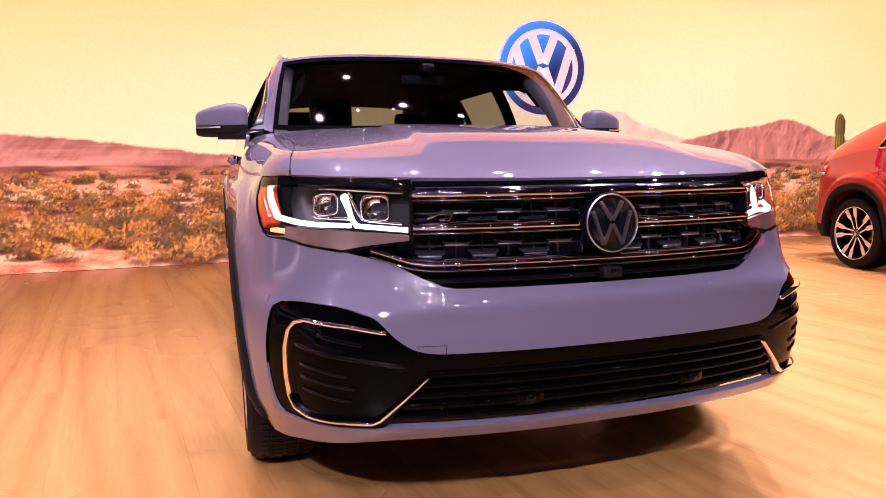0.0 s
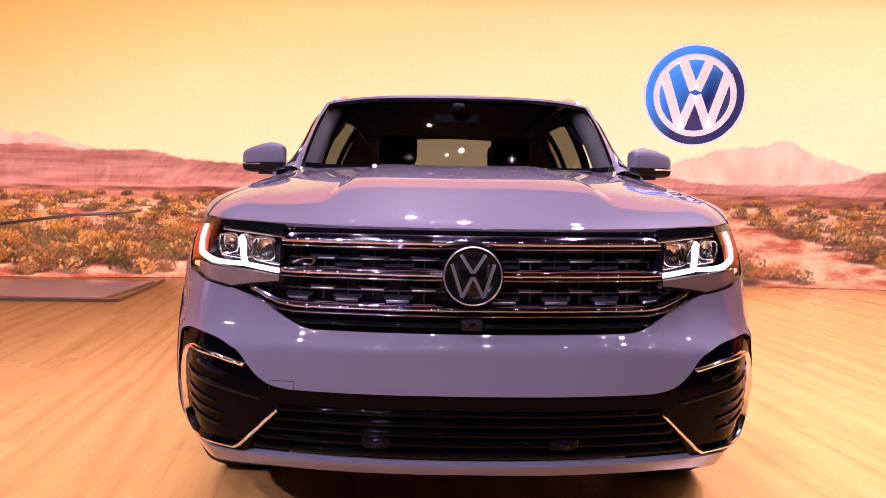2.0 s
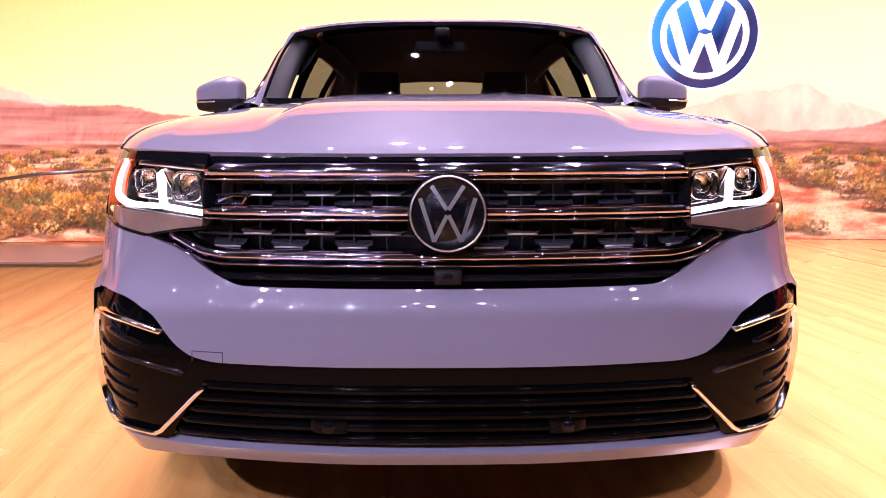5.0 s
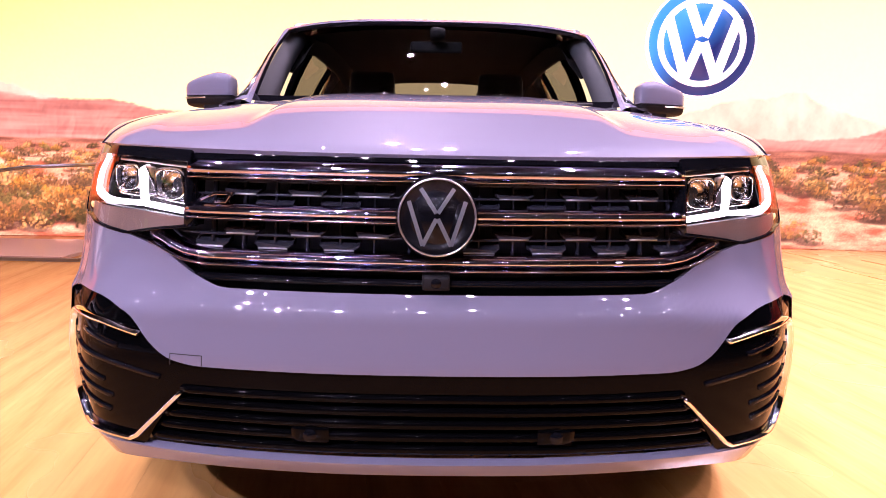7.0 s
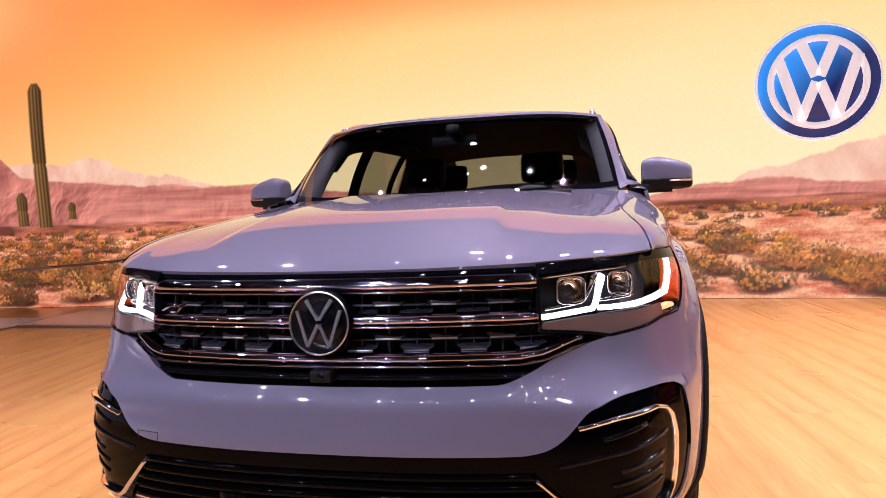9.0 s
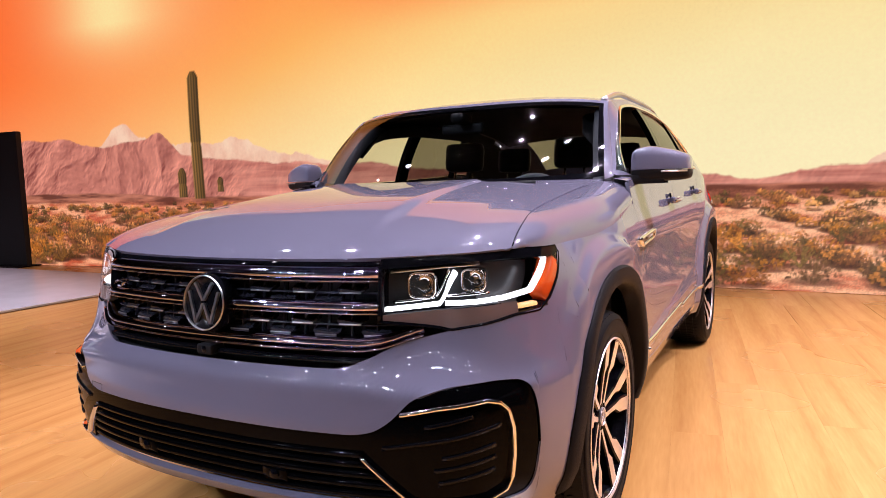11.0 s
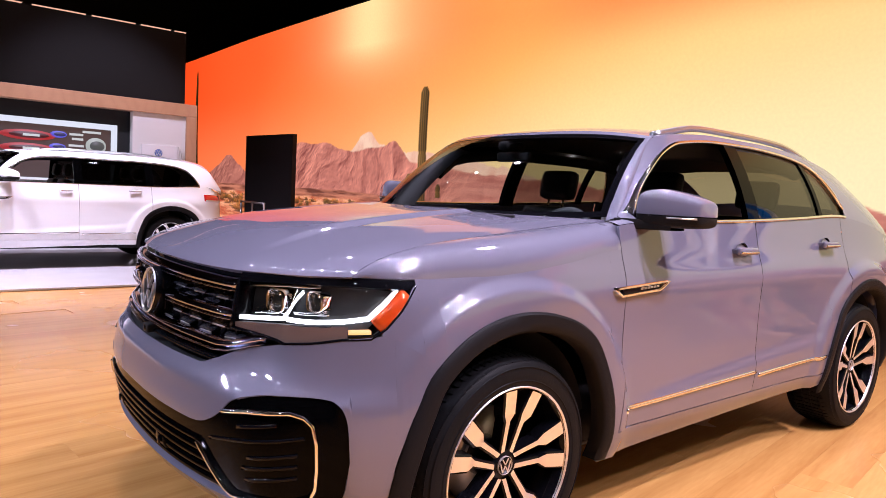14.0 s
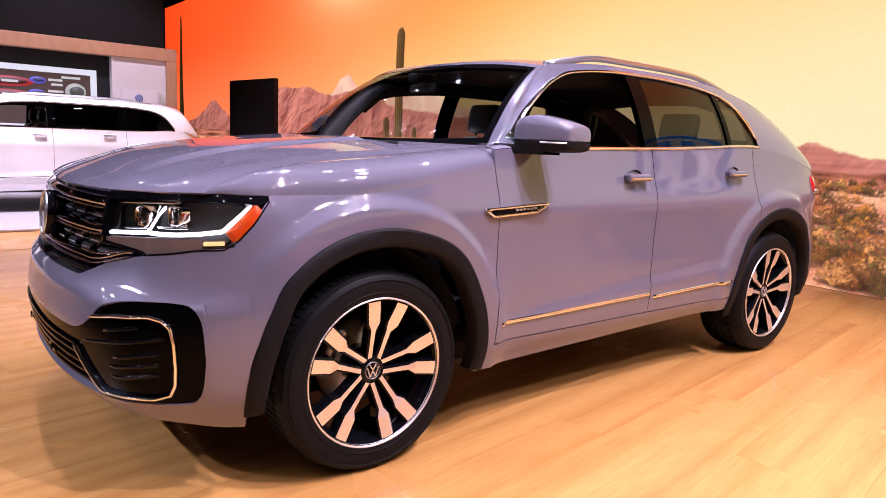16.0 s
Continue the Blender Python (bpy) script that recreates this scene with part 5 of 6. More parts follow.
def dab(img, x, z, rx, rz, colour, strength=1.0):
    i0, i1 = int((x - rx - SX[0]) / STEP), int((x + rx - SX[0]) / STEP) + 2
    j0, j1 = int((z - rz) / STEP), int((z + rz) / STEP) + 2
    i0, j0, i1, j1 = max(i0, 0), max(j0, 0), min(i1, len(SX)), min(j1, 104)
    if i1 <= i0 or j1 <= j0:
        return
    dx = (SX[i0:i1, None] - x) / rx
    dz = (SZ[None, j0:j1] - z) / rz
    m = np.clip(1.35 - (dx * dx + dz * dz), 0, 1)[..., None] * strength
    img[i0:i1, j0:j1] = img[i0:i1, j0:j1] * (1 - m) + colour * m


def plant_desert(img):
    tones = [rgb(*c) for c in ((204, 128, 50), (180, 106, 46), (140, 96, 46), (100, 76, 42), (176, 108, 62), (230, 158, 92), (140, 88, 54), (126, 98, 52), (110, 76, 48), (220, 140, 70))]
    places = sorted(((float(v) ** 0.72 * 1.03, float(u)) for v, u in zip(rng.uniform(0.0, 1, 3000), rng.uniform(-15.4, 14.1, 3000))), reverse=True)
    for zb, x in places:
        near = 1 - zb / 1.05
        if noise1(np.array([x * 1.0 + zb * 3]), 0.9, 77, 2)[0] < -0.30 and near > 0.15:
            continue
        s = 0.045 + 0.19 * near ** 0.9 * float(rng.uniform(0.45, 1.25))
        tone = tones[int(rng.integers(len(tones)))] * float(rng.uniform(0.75, 1.15))
        wide = s * float(rng.uniform(0.8, 1.5))
        dab(img, x, zb + s * 0.08, wide * 1.0, s * 0.22, rgb(70, 36, 26), 0.75)
        for _ in range(int(18 + 190 * s)):
            a, r = rng.uniform(0, math.pi), rng.uniform(0, 1) ** 0.6
            px, pz = x + math.cos(a) * r * wide, zb + s * 0.15 + math.sin(a) * r * s
            light = 0.36 + 0.80 * (math.sin(a) * r) + rng.uniform(-0.30, 0.36)
            size = max(0.0105, s * 0.085 * rng.uniform(0.5, 1.3))
            dab(img, px, pz, size * rng.uniform(0.7, 1.3), size * rng.uniform(0.7, 1.5), tone * max(0.2, light), 0.8)
        if near > 0.45 and rng.uniform() < 0.35:
            for _ in range(9):
                a = rng.uniform(0.4, 2.7)
                for k in range(12):
                    q = k / 11 * s * 1.25
                    dab(img, x + math.cos(a) * q, zb + math.sin(a) * q, 0.011, 0.014, tone * rng.uniform(0.5, 1.3), 0.7)
    return img


def cactus(img, x, z0, z1, half, seed, tone=(182, 130, 68), taper=0.0):
    GX, GZ = np.meshgrid(SX, SZ, indexing="ij")
    i = (SX > x - 0.4) & (SX < x + 0.4)
    X, Z = GX[i], GZ[i]
    t = np.clip((Z - z0) / (z1 - z0), 0, 1)
    w = half * (1 - taper * t) * (1 - 0.13 * np.exp(-((Z - (z0 + (z1 - z0) * 0.43)) / 0.03) ** 2))
    w = w * np.sqrt(np.clip((z1 - Z) / (half * 1.1), 0, 1))
    d = (X - x - 0.012 * np.sin(Z * 2)) / np.maximum(w, 1e-4)
    m = step(1.12, 0.9, np.abs(d)) * (Z > z0) * (Z < z1)
    ribs = 0.62 + 0.38 * np.cos(d * 13)
    shade = (0.35 + 0.75 * (0.5 - 0.5 * d)) * ribs * (0.7 + 0.3 * t) * (1 - 0.35 * (t > 0.45))
    img[i] = lay(img[i], m, rgb(*tone) * np.clip(shade, 0.08, 1.1)[..., None])


picture = plant_desert(desert_picture())
# bright haze of the balustrade glass's reflections, put into the picture's colour
picture *= (1 + 0.28 * (step(-6.5, -5.0, SX) * step(-0.8, -2.2, SX))[:, None] * step(1.35, 1.15, SZ)[None])[..., None]
ground = step(1.16, 1.06, SZ)[None, :, None]
west = step(-4.5, -7.5, SX)[:, None, None]
picture *= 1 - ground * (np.array([0.0, 0.07, 0.14]) + west * np.array([0.04, 0.14, 0.16]))
picture *= 1 + ground * rng.uniform(-0.2, 0.24, picture.shape[:2])[..., None]
cactus(picture, -6.84, 1.12, 3.12, 0.105, 1)
cactus(picture, -7.17, 1.15, 1.62, 0.085, 2)
cactus(picture, -6.42, 1.22, 1.46, 0.06, 3)
cactus(picture, -14.72, 1.3, 4.0, 0.11, 4, (84, 66, 30), 0.75)
cactus(picture, 7.68, 1.25, 1.79, 0.09, 5, (196, 160, 70))

rows = np.concatenate([SZ, np.linspace(0, 1, 9)[1:]])
n, m, fixed = len(SX), len(rows), len(SZ)
top = wall_top(SX)
VX = np.repeat(SX[:, None], m, 1)
VZ = np.where(np.arange(m)[None] < fixed, np.minimum(rows[None], top[:, None] - 0.02), 4.03 + (top[:, None] - 4.03) * rows[None])
V = np.stack([VX, np.repeat(wall_y(SX)[:, None], m, 1), VZ], -1).reshape(-1, 3)
C = np.concatenate([picture, np.repeat(picture[:, -1:], m - fixed, 1)], 1).reshape(-1, 3)
gi = np.arange(n * m).reshape(n, m)
F = np.stack([gi[:-1, :-1], gi[1:, :-1], gi[1:, 1:], gi[:-1, 1:]], -1).reshape(-1, 4)
me = bpy.data.meshes.new("screen_wall")
me.vertices.add(len(V))
me.vertices.foreach_set("co", V.astype(np.float32).ravel())
me.loops.add(F.size)
me.loops.foreach_set("vertex_index", F.astype(np.int32).ravel())
me.polygons.add(len(F))
me.polygons.foreach_set("loop_start", np.arange(0, F.size, 4, dtype=np.int32))
me.update(calc_edges=True)
me.validate()
tint = me.color_attributes.new("picture", "FLOAT_COLOR", "POINT")
tint.data.foreach_set("color", np.concatenate([C, np.ones((len(C), 1))], 1).astype(np.float32).ravel())
SCREEN = bpy.data.materials.new("lit screen")
SCREEN.use_nodes = True
t = SCREEN.node_tree
b = t.nodes["Principled BSDF"]
b.inputs["Base Color"].default_value, b.inputs["Roughness"].default_value = (0.01, 0.01, 0.01, 1), 0.6
col, grainy, co, mul = t.nodes.new("ShaderNodeVertexColor"), t.nodes.new("ShaderNodeTexNoise"), t.nodes.new("ShaderNodeTexCoord"), t.nodes.new("ShaderNodeMapRange")
col.layer_name = "picture"
grainy.inputs["Scale"].default_value, grainy.inputs["Detail"].default_value = 26, 3
mul.inputs["To Min"].default_value, mul.inputs["To Max"].default_value = 0.93, 1.07
t.links.new(co.outputs["Object"], grainy.inputs["Vector"])
t.links.new(grainy.outputs["Fac"], mul.inputs["Value"])
t.links.new(col.outputs["Color"], b.inputs["Emission Color"])
t.links.new(mul.outputs[0], b.inputs["Emission Strength"])
me.materials.append(SCREEN)
screen_wall = tagged(new("screen_wall", me), "tall lit screen wall showing a desert at sunset", "screen", kind="structure")
back = Shape()
xs = np.linspace(-15.5, 14.25, 80)
back.grid(np.stack([np.stack([xs, wall_y(xs) + o, z + 0 * xs], -1) for o, z in ((0.012, 0.0), (0.30, 0.0))], 1))
back.grid(np.stack([np.stack([xs, wall_y(xs) + 0.30, z], -1) for z in (0 * xs, wall_top(xs) + 0.02)], 1))
back.grid(np.stack([np.stack([xs, wall_y(xs) + o, wall_top(xs) + 0.02], -1) for o in (0.30, 0.006)], 1))
tagged(back.part("wall_screen_back", BLACK, None, "black casing behind the screen wall"), "", "wall", kind="structure")

# hall round the stand
HALL = material("black hall paint", (0.011, 0.010, 0.012), 0.9)
slab("ceiling", -30, -18, 8.9, 30, 14, 9.1, HALL, "black hall ceiling", "ceiling")
slab("wall_north", -30, 12, 0, 30, 12.2, 9, HALL, "black hall wall", "wall")
slab("wall_south", -30, -18.2, 0, 30, -18, 9, HALL, "black hall wall", "wall")
slab("wall_west", -20.2, -18, 0, -20, 12, 9, HALL, "black hall wall", "wall")
slab("wall_east", 30, -18, 0, 30.2, 12, 9, HALL, "black hall wall", "wall")

# pale floor beside the oak, with the white car
slab("platform", -19.9, -17.9, 0.004, -5.93, 5.2, 0.03, PALE, "low pale gloss platform beside the oak floor", "platform", 0.006)

# portal wall behind the white car
portal = new("portal")
tagged(portal, "wood-framed display portal with a white panel and a lit screen", "portal")
for nm, y0, y1, z0, z1, x0 in (("beam", -7.0, 3.79, 2.52, 2.76, -11.0), ("jamb", 3.59, 3.79, 0.05, 2.52, -11.0), ("jamb", -7.2, -7.0, 0.05, 2.76, -11.0)):
    Shape().box(x0 - 0.5, y0, z0, x0, y1, z1, 0.012).part(nm, PORTALWOOD, portal, smooth=False)
Shape().box(-11.5, -7.0, 0.05, -11.25, 2.62, 2.52).part("back_panel", BLACK, portal, smooth=False)
Shape().box(-11.5, 2.62, 0.05, -11.06, 3.59, 2.52, 0.004).part("white_panel", WHITEPANEL, portal, "plain white panel", smooth=False)
card = Shape().box(-11.055, 2.78, 1.2, -11.02, 3.42, 1.93, 0.004).part("card", material("bright board", (0.85, 0.85, 0.88), 0.4), portal, "white board with a round blue mark", smooth=False)
emblem(card, 0.075, Matrix.Translation((-11.018, 3.08, 1.78)) @ pose(0, 0, 0, 90, 0, 90), WHITEPANEL, material("mark blue", (0.08, 0.16, 0.5), 0.4), 0.006, "round_mark")
for k, dy in enumerate((3.45, 3.49, 3.53)):
    Shape().box(-11.05, dy, 1.2, -11.0, dy + 0.012, 1.92 - k * 0.05).part("leaflet", WHITEPANEL, portal, smooth=False)
frame_ = Shape()
for y0, y1, z0, z1 in ((-3.0, 2.37, 2.13, 2.23), (2.27, 2.37, 1.1, 2.13), (-3.0, 2.27, 1.1, 1.2)):
    frame_.box(-11.25, y0, z0, -11.12, y1, z1)
frame_.part("screen_frame", glow("lit white frame", (0.95, 0.93, 1.0), 0.75), portal, "lit white screen frame", smooth=False)
disp = Shape().box(-11.25, -3.0, 1.2, -11.16, 2.27, 2.13).part("display", glow("brown display", (0.055, 0.026, 0.02), 1.0), portal, "display with plain coloured shapes", smooth=False)


def disc_on(y, z, ry, rz, colour, power=0.8, x=-11.155):
    Shape().lathe([(0, 0.004), (1, 0.004), (1, 0)], 28, Matrix.Translation((x, y, z)) @ pose(0, 0, 0, 90, 0, 90) @ Matrix.Diagonal((ry, rz, 1, 1))).part("patch", glow("display patch", colour, power), disp)


for y, z, ry, rz, c in ((0.95, 1.93, 0.42, 0.09, (0.45, 0.02, 0.02)), (0.95, 1.70, 0.42, 0.09, (0.45, 0.02, 0.02)), (1.42, 1.98, 0.13, 0.06, (0.12, 0.12, 0.7)), (1.40, 1.76, 0.13, 0.06, (0.12, 0.12, 0.7)), (2.02, 1.82, 0.17, 0.15, (0.5, 0.5, 0.45)), (0.28, 1.96, 0.14, 0.12, (0.75, 0.72, 0.7)), (0.28, 1.66, 0.14, 0.12, (0.75, 0.72, 0.7)), (0.28, 1.38, 0.14, 0.12, (0.75, 0.72, 0.7))):
    disc_on(y, z, ry, rz, c)
    disc_on(y + 0.02, z, ry * 0.72, rz * 0.6, tuple(v * 0.15 for v in c), 0.8, -11.150)
for k, (y, z, w) in enumerate(((1.70, 2.0, 0.22), (1.72, 1.92, 0.18), (1.70, 1.80, 0.24), (1.72, 1.72, 0.22), (1.95, 2.06, 0.3), (1.0, 1.93, 0.25), (1.0, 1.70, 0.25))):
    Shape().box(-11.16, y - w / 2, z - 0.02, -11.145, y + w / 2, z + 0.02).part("text_bar", glow("pale bar", (0.8, 0.78, 0.75), 0.7), disp, smooth=False)
Shape().box(-11.16, -0.85, 1.75, -11.15, -0.35, 2.08).part("picture_patch", glow("green patch", (0.25, 0.4, 0.08), 0.9), disp, smooth=False)
tall = slab("wall_portal", -11.9, -17.9, 0, -11.5, 3.7, 4.2, DRAPE, "black drape above the portal", "wall")

# black standing panel and barrier before the screen wall
panel = new("standing_panel")
tagged(panel, "tall matt black standing panel with a base plate", "panel")
ang = math.degrees(math.atan2(0.21, 1.96))
mm = Matrix.Translation((-11.38, 5.50, 0)) @ pose(0, 0, 0, 0, 0, ang)
Shape().box(-0.98, -0.05, 0.02, 0.98, 0.05, 2.36, 0.006, mm).part("board", BLACK, panel, smooth=False)
Shape().box(-1.0, -0.3, 0.0, 1.0, 0.3, 0.02, 0.004, mm).part("base", CLAD, panel, smooth=False)
bar = new("barrier")
tagged(bar, "low steel barrier of posts and two rails", "barrier")
for x in (-11.55, -10.95, -10.35):
    Shape().tube([(x, 4.95, 0.0), (x, 4.95, 0.92)], 0.022).part("post", STEEL, bar)
    Shape().lathe([(0, 0.012), (0.12, 0.012), (0.13, 0.0)], 24, Matrix.Translation((x, 4.95, 0.0))).part("foot", STEEL, bar)
for z in (0.9,):
    Shape().tube([(-11.55, 4.95, z), (-10.35, 4.95, z)], 0.018).part("rail", STEEL, bar)

# glass balustrade with a handrail
FENCE = glass("balustrade glass", (0.96, 0.96, 0.985), ior=1.02)
PINKFLOOR = material("pinkish gloss floor", (0.60, 0.42, 0.37), 0.15, vary=0.05, scale=3)
fence = new("glass_balustrade")
tagged(fence, "glass balustrade with a thin steel handrail on the oak floor", "balustrade")
corner, far_, left = Vector((-3.22, 4.68, 0)), Vector((-3.36, 6.15, 0)), Vector((-5.85, 4.72, 0))
for p, q in ((corner, far_), (corner, corner.lerp(left, 0.5)), (corner.lerp(left, 0.5), left)):
    d = (q - p).normalized()
    s = Vector((-d.y, d.x, 0)) * 0.006
    sh = Shape()
    a, b2 = p + d * 0.005, q - d * 0.005
    sh.v = [tuple(c + Vector((0, 0, z))) for z in (0.01, 0.80) for c in (a - s, a + s, b2 + s, b2 - s)]
    sh.f = [(0, 1, 2, 3), (7, 6, 5, 4), (0, 4, 5, 1), (1, 5, 6, 2), (2, 6, 7, 3), (3, 7, 4, 0)]
    pane = sh.part("pane", FENCE, fence, smooth=False)
    pane.visible_shadow = False
    sh = Shape()
    s = s * 2.2
    sh.v = [tuple(c + Vector((0, 0, z))) for z in (0.0, 0.03) for c in (p - s, p + s, q + s, q - s)]
    sh.f = [(0, 1, 2, 3), (7, 6, 5, 4), (0, 4, 5, 1), (1, 5, 6, 2), (2, 6, 7, 3), (3, 7, 4, 0)]
    sh.part("foot_channel", STEEL, fence, smooth=False)
Shape().tube([(-5.85, 4.72, 0.66), (-4.4, 4.69, 0.74), (-3.6, 4.68, 0.85), (-3.22, 4.68, 0.87), (-3.30, 5.4, 0.87)], 0.017).part("handrail", STEEL, fence)
slab("platform_glazed", -5.85, 4.75, 0.0, -3.40, 5.95, 0.03, PINKFLOOR, "pinkish floor behind the glass balustrade", "platform")

# round sign before the screen wall
sign = new("round_sign")
tagged(sign, "large round blue and white sign with slanting bars, wall-mounted", "sign")
sm = Matrix.Translation((3.0, float(wall_y(3.0)) - 0.05, 2.335)) @ pose(0, 0, 0, 90, 0, -3.0)
SIGNBLUE = bpy.data.materials.new("sign blue")
SIGNBLUE.use_nodes = True
t = SIGNBLUE.node_tree
b = t.nodes["Principled BSDF"]
b.inputs["Roughness"].default_value = 0.3
co, sep, ramp = t.nodes.new("ShaderNodeTexCoord"), t.nodes.new("ShaderNodeVectorMath"), t.nodes.new("ShaderNodeValToRGB")
sep.operation = "DOT_PRODUCT"
sep.inputs[1].default_value = (-0.62, 0.0, 0.62)
t.links.new(co.outputs["Object"], sep.inputs[0])
mr = t.nodes.new("ShaderNodeMapRange")
mr.inputs["From Min"].default_value, mr.inputs["From Max"].default_value = -0.42, 0.42
t.links.new(sep.outputs["Value"], mr.inputs["Value"])
t.links.new(mr.outputs[0], ramp.inputs[0])
ramp.color_ramp.elements[0].position, ramp.color_ramp.elements[0].color = 0.35, (0.010, 0.018, 0.10, 1)
ramp.color_ramp.elements[1].position, ramp.color_ramp.elements[1].color = 0.85, (0.03, 0.25, 0.75, 1)
t.links.new(ramp.outputs[0], b.inputs["Base Color"])
t.links.new(ramp.outputs[0], b.inputs["Emission Color"])
b.inputs["Emission Strength"].default_value = 0.8
SIGNWHITE = material("sign white", (0.85, 0.83, 0.84), 0.35)
SIGNWHITE.node_tree.nodes["Principled BSDF"].inputs["Emission Color"].default_value = (0.9, 0.82, 0.84, 1)
SIGNWHITE.node_tree.nodes["Principled BSDF"].inputs["Emission Strength"].default_value = 0.55
local = pose(0, 0, 0, 90, 0, 0)
sign.matrix_basis = sm @ local.inverted()
Shape().lathe([(0, 0.02), (0.595, 0.02), (0.595, -0.05), (0, -0.05)], 96, local).part("disc", SIGNBLUE, sign, "blue disc")
Shape().lathe([(0.59, 0.01), (0.592, 0.03), (0.615, 0.03), (0.618, -0.05)], 96, local).part("outer_rim", SIGNWHITE, sign, "thin white rim")
Shape().lathe([(0.425, 0.02), (0.43, 0.045), (0.49, 0.045), (0.495, 0.02)], 96, local).part("ring", SIGNWHITE, sign, "white ring")


def sign_bar(x0, z0, x1, z1, w):
    d = Vector((x1 - x0, z1 - z0)).normalized()
    s = Vector((-d.y, d.x)) * w / 2
    ring = [(x0 + s.x, z0 + s.y), (x0 - s.x, z0 - s.y), (x1 - s.x, z1 - s.y), (x1 + s.x, z1 + s.y)]
    sh = Shape()
    sh.v = [tuple(local @ Vector((x, z, h))) for h in (0.021, 0.05) for x, z in ring]
    sh.f = [(0, 1, 2, 3), (7, 6, 5, 4), (0, 4, 5, 1), (1, 5, 6, 2), (2, 6, 7, 3), (3, 7, 4, 0)]
    sh.part("bar", SIGNWHITE, sign, smooth=False)


for s in (-1, 1):
    sign_bar(s * 0.165, 0.42, s * 0.018, 0.06, 0.105)
    sign_bar(s * 0.385, 0.26, s * 0.17, -0.40, 0.105)
    sign_bar(s * 0.17, -0.40, s * 0.018, 0.0, 0.10)

# overhead truss with lamp heads
TRUSS = material("truss grey", (0.05, 0.05, 0.055), 0.5, 0.6)
for ty in (-7.2, -5.5, -3.8, 0.0, 3.0):
    truss = new("lighting_truss")
    tagged(truss, "dark lattice lighting truss hung under the ceiling", "truss", "trusses")
    for dy, dz in ((-0.15, 0), (0.15, 0), (0, 0.26)):
        Shape().tube([(-12, ty + dy, 6.95 + dz), (12, ty + dy, 6.95 + dz)], 0.024, 6).part("chord", TRUSS, truss)
    sh = Shape()
    for k in range(48):
        x = -12 + k * 0.5
        sh.tube([(x, ty - 0.15, 6.95), (x + 0.25, ty, 7.21)], 0.01, 4).tube([(x + 0.25, ty, 7.21), (x + 0.5, ty + 0.15, 6.95)], 0.01, 4)
    sh.part("lacing", TRUSS, truss)
    for x in (-9, 0, 9):
        Shape().tube([(x, ty, 7.2), (x, ty, 8.92)], 0.008, 5).part("hanger", TRUSS, truss)
CAN = material("lamp can", (0.02, 0.02, 0.022), 0.5)
BULB = glow("stage lamp lens", (1.0, 0.94, 1.0), 170.0)
first = None
for ty, n_, gap_ in ((-7.2, 17, 1.0), (-5.5, 8, 2.1), (-3.8, 9, 2.1), (0.0, 9, 2.1), (3.0, 7, 2.1)):
    for k in range(n_):
        x = (k - (n_ - 1) / 2) * gap_ + 0.26 * gap_ * math.sin(k * 2.3 + ty)
        big = (2.4 if k == 8 else 1.7 if k % 5 == 2 else 0.9) if gap_ < 2 else (2.2 if k % 3 == 1 else 1.3)
        clamp, aim = Vector((x, ty - 0.15, 6.96)), Vector((x * 0.7, ty * 0.6 + 0.8, 0))
        m = look(clamp + (aim - clamp).normalized() * 0.24 * big, aim) @ Matrix.Scale(big, 4)
        if first is None:
            first = tagged(new("stage_lamp"), "black stage lamp with a lit lens, clamped under the truss", "stage lamp", "stage lamps")
            Shape().lathe([(0, 0.16), (0.05, 0.16), (0.075, 0.10), (0.08, -0.10), (0.07, -0.10), (0.06, 0.0)], 20).part("can", CAN, first)
            Shape().lathe([(0, -0.062), (0.033, -0.062), (0.037, -0.055), (0, -0.055)], 20).part("lens", BULB, first, "lit lens")
            Shape().box(-0.09, -0.012, 0.0, -0.08, 0.012, 0.24).box(0.08, -0.012, 0.0, 0.09, 0.012, 0.24).box(-0.09, -0.03, 0.22, 0.09, 0.03, 0.26).part("yoke", CAN, first, smooth=False)
            first.matrix_basis = m
        else:
            copy_thing(first, m)
strip_lamp = new("strip_lamp")
tagged(strip_lamp, "thin warm lit strip along the top of the black drape", "strip lamp")
WARMSTRIP = glow("warm strip", (1.0, 0.5, 0.32), 0.9)
for a, b2 in ((-6.0, -3.1), (-3.0, -0.6), (-0.45, 0.9), (1.05, 1.9), (2.0, 2.75), (2.85, 3.4), (3.48, 3.69)):
    Shape().box(-11.53, a, 4.2, -11.49, b2, 4.222).part("tube", WARMSTRIP, strip_lamp, smooth=False)

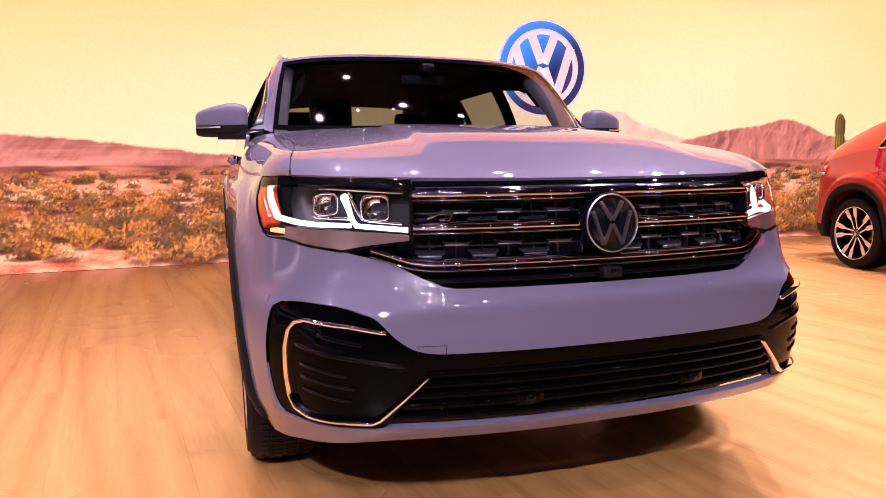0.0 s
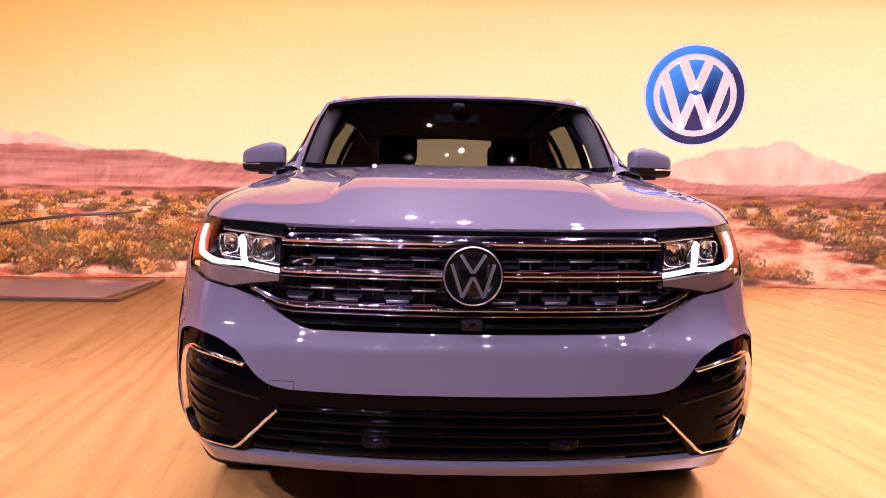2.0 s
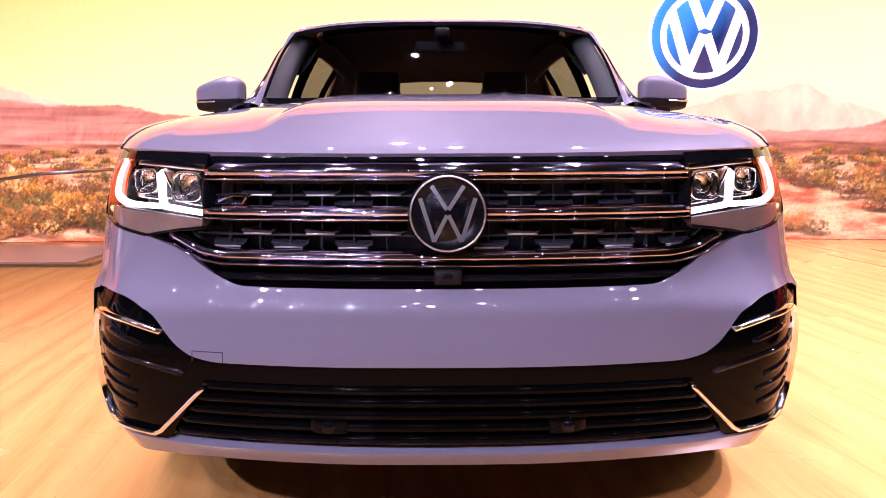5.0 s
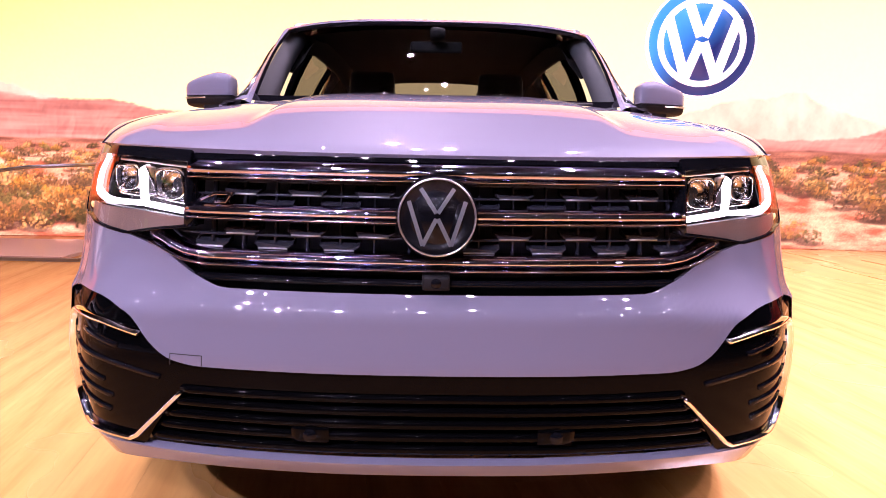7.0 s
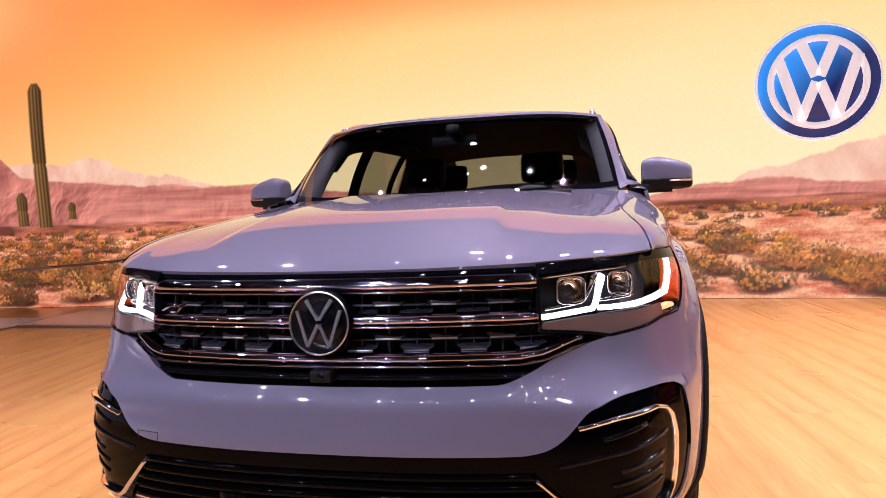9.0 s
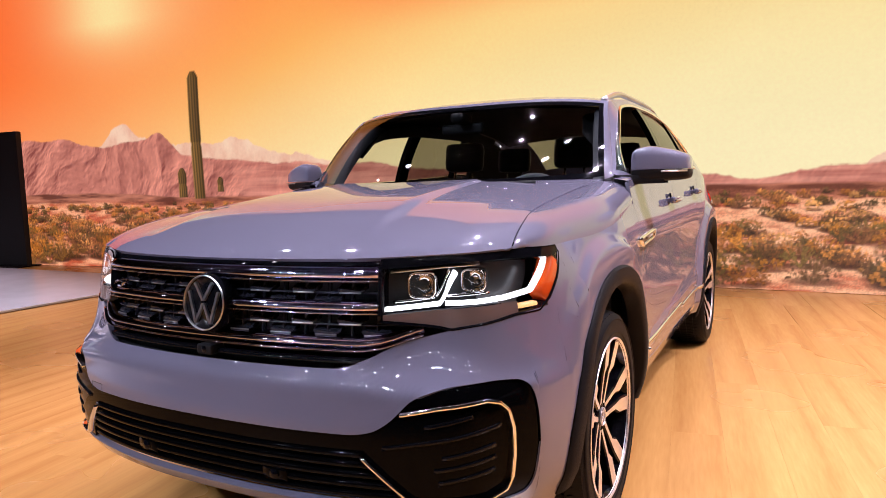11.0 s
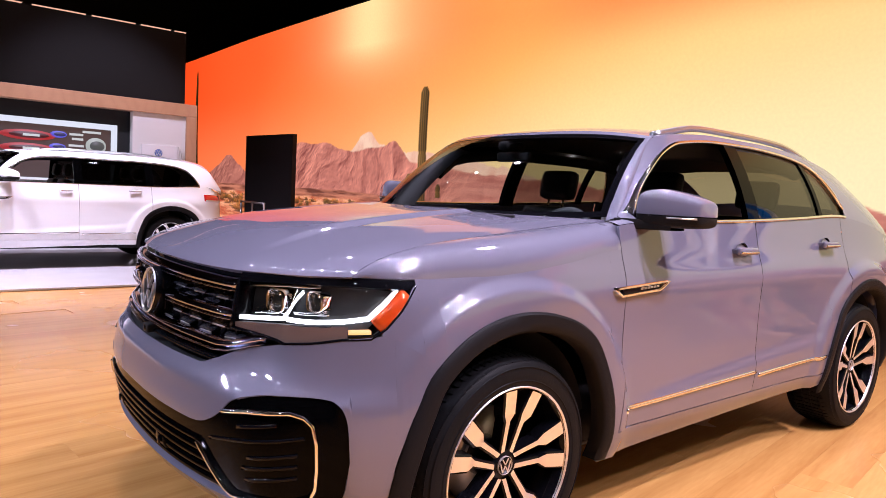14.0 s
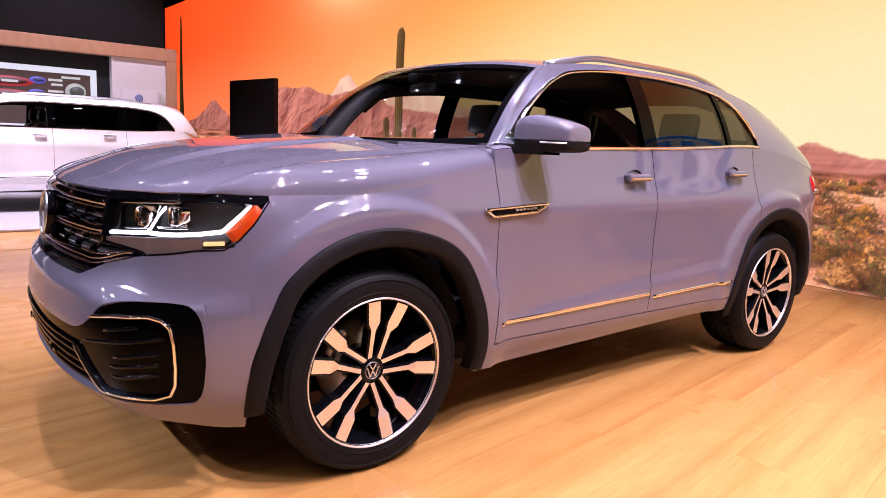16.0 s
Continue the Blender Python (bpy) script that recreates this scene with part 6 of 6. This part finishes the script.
# the other cars
HATCH = House(
    belt=[(1.3, 1.18), (1.6, 1.20), (2.6, 1.21), (3.7, 1.215), (4.0, 1.225), (4.25, 1.24), (4.5, 1.24), (4.85, 1.12)],
    rail_x=[(1.3, 0.775), (1.5, 0.79), (1.6, 0.806), (1.79, 0.772), (1.971, 0.733), (2.8, 0.715), (3.8, 0.71), (4.55, 0.70), (4.85, 0.70)],
    rail_z=[(1.3, 1.205), (1.5, 1.238), (1.6, 1.25), (1.65, 1.288), (1.79, 1.435), (1.971, 1.61), (2.15, 1.645), (2.5, 1.668), (3.3, 1.668), (4.0, 1.645), (4.35, 1.60), (4.58, 1.50), (4.7, 1.36), (4.85, 1.14)],
    roof=[(1.7, 1.615), (1.93, 1.665), (2.3, 1.69), (2.8, 1.705), (3.6, 1.71), (4.2, 1.69), (4.58, 1.64), (4.66, 1.59), (4.78, 1.35), (4.85, 1.15)],
    top=[(1.60, 1.215), (1.75, 1.36), (1.95, 1.50), (2.15, 1.56), (2.5, 1.58), (3.3, 1.58), (3.7, 1.572), (4.0, 1.545), (4.2, 1.48), (4.3, 1.38), (4.38, 1.26)],
    back=4.60, window=(1.65, 4.38), screen_y=1.82)
white = build_car("suv_car", WHITE, HATCH, "white long-roofed SUV with dark windows on the pale platform", "five")
white.matrix_basis = pose(-8.41, -1.37, 0.03, 0, 0, 2.1) @ Matrix.Scale(0.94, 4)
red = copy_thing(suv, pose(5.25, -0.23, 0, 0, 0, -11) @ Matrix.Scale(0.93, 4))
tagged(red, "red coupe-roofed SUV with dark wheel arches beside the screen wall", "car")
for ob in red.children_recursive:
    if ob.type == "MESH" and ob.material_slots and ob.material_slots[0].material is GREY:
        ob.material_slots[0].link = "OBJECT"
        ob.material_slots[0].material = RED

# oak boards, laid along the grain
W, L = 0.235, 2.44
bm = bmesh.new()
bmesh.ops.create_cube(bm, size=1, matrix=Matrix.LocRotScale((0, 0, -0.004), None, (W - 0.0005, L - 0.0006, 0.008)))
bm_me = bpy.data.meshes.new("board")
bm.to_mesh(bm_me)
bm.free()
bm_me.materials.append(OAK)
turn = pose(0, 0, 0, 0, 0, GRAIN)
for i in range(-40, 60):
    for j in range(-6, 8):
        p = turn @ Vector((i * W, (j + (i * 0.37) % 1) * L, 0))
        if not (-5.75 < p.x < 8.5 and -2.8 < p.y < float(wall_y(p.x)) - 1.15):
            continue
        if p.x > 4.5 and p.y < 1.0 or p.x < -4.0 and p.y < -0.5:
            continue
        ob = new("board", bm_me)
        ob.parent = floor
        ob.matrix_basis = Matrix.Translation(p) @ turn
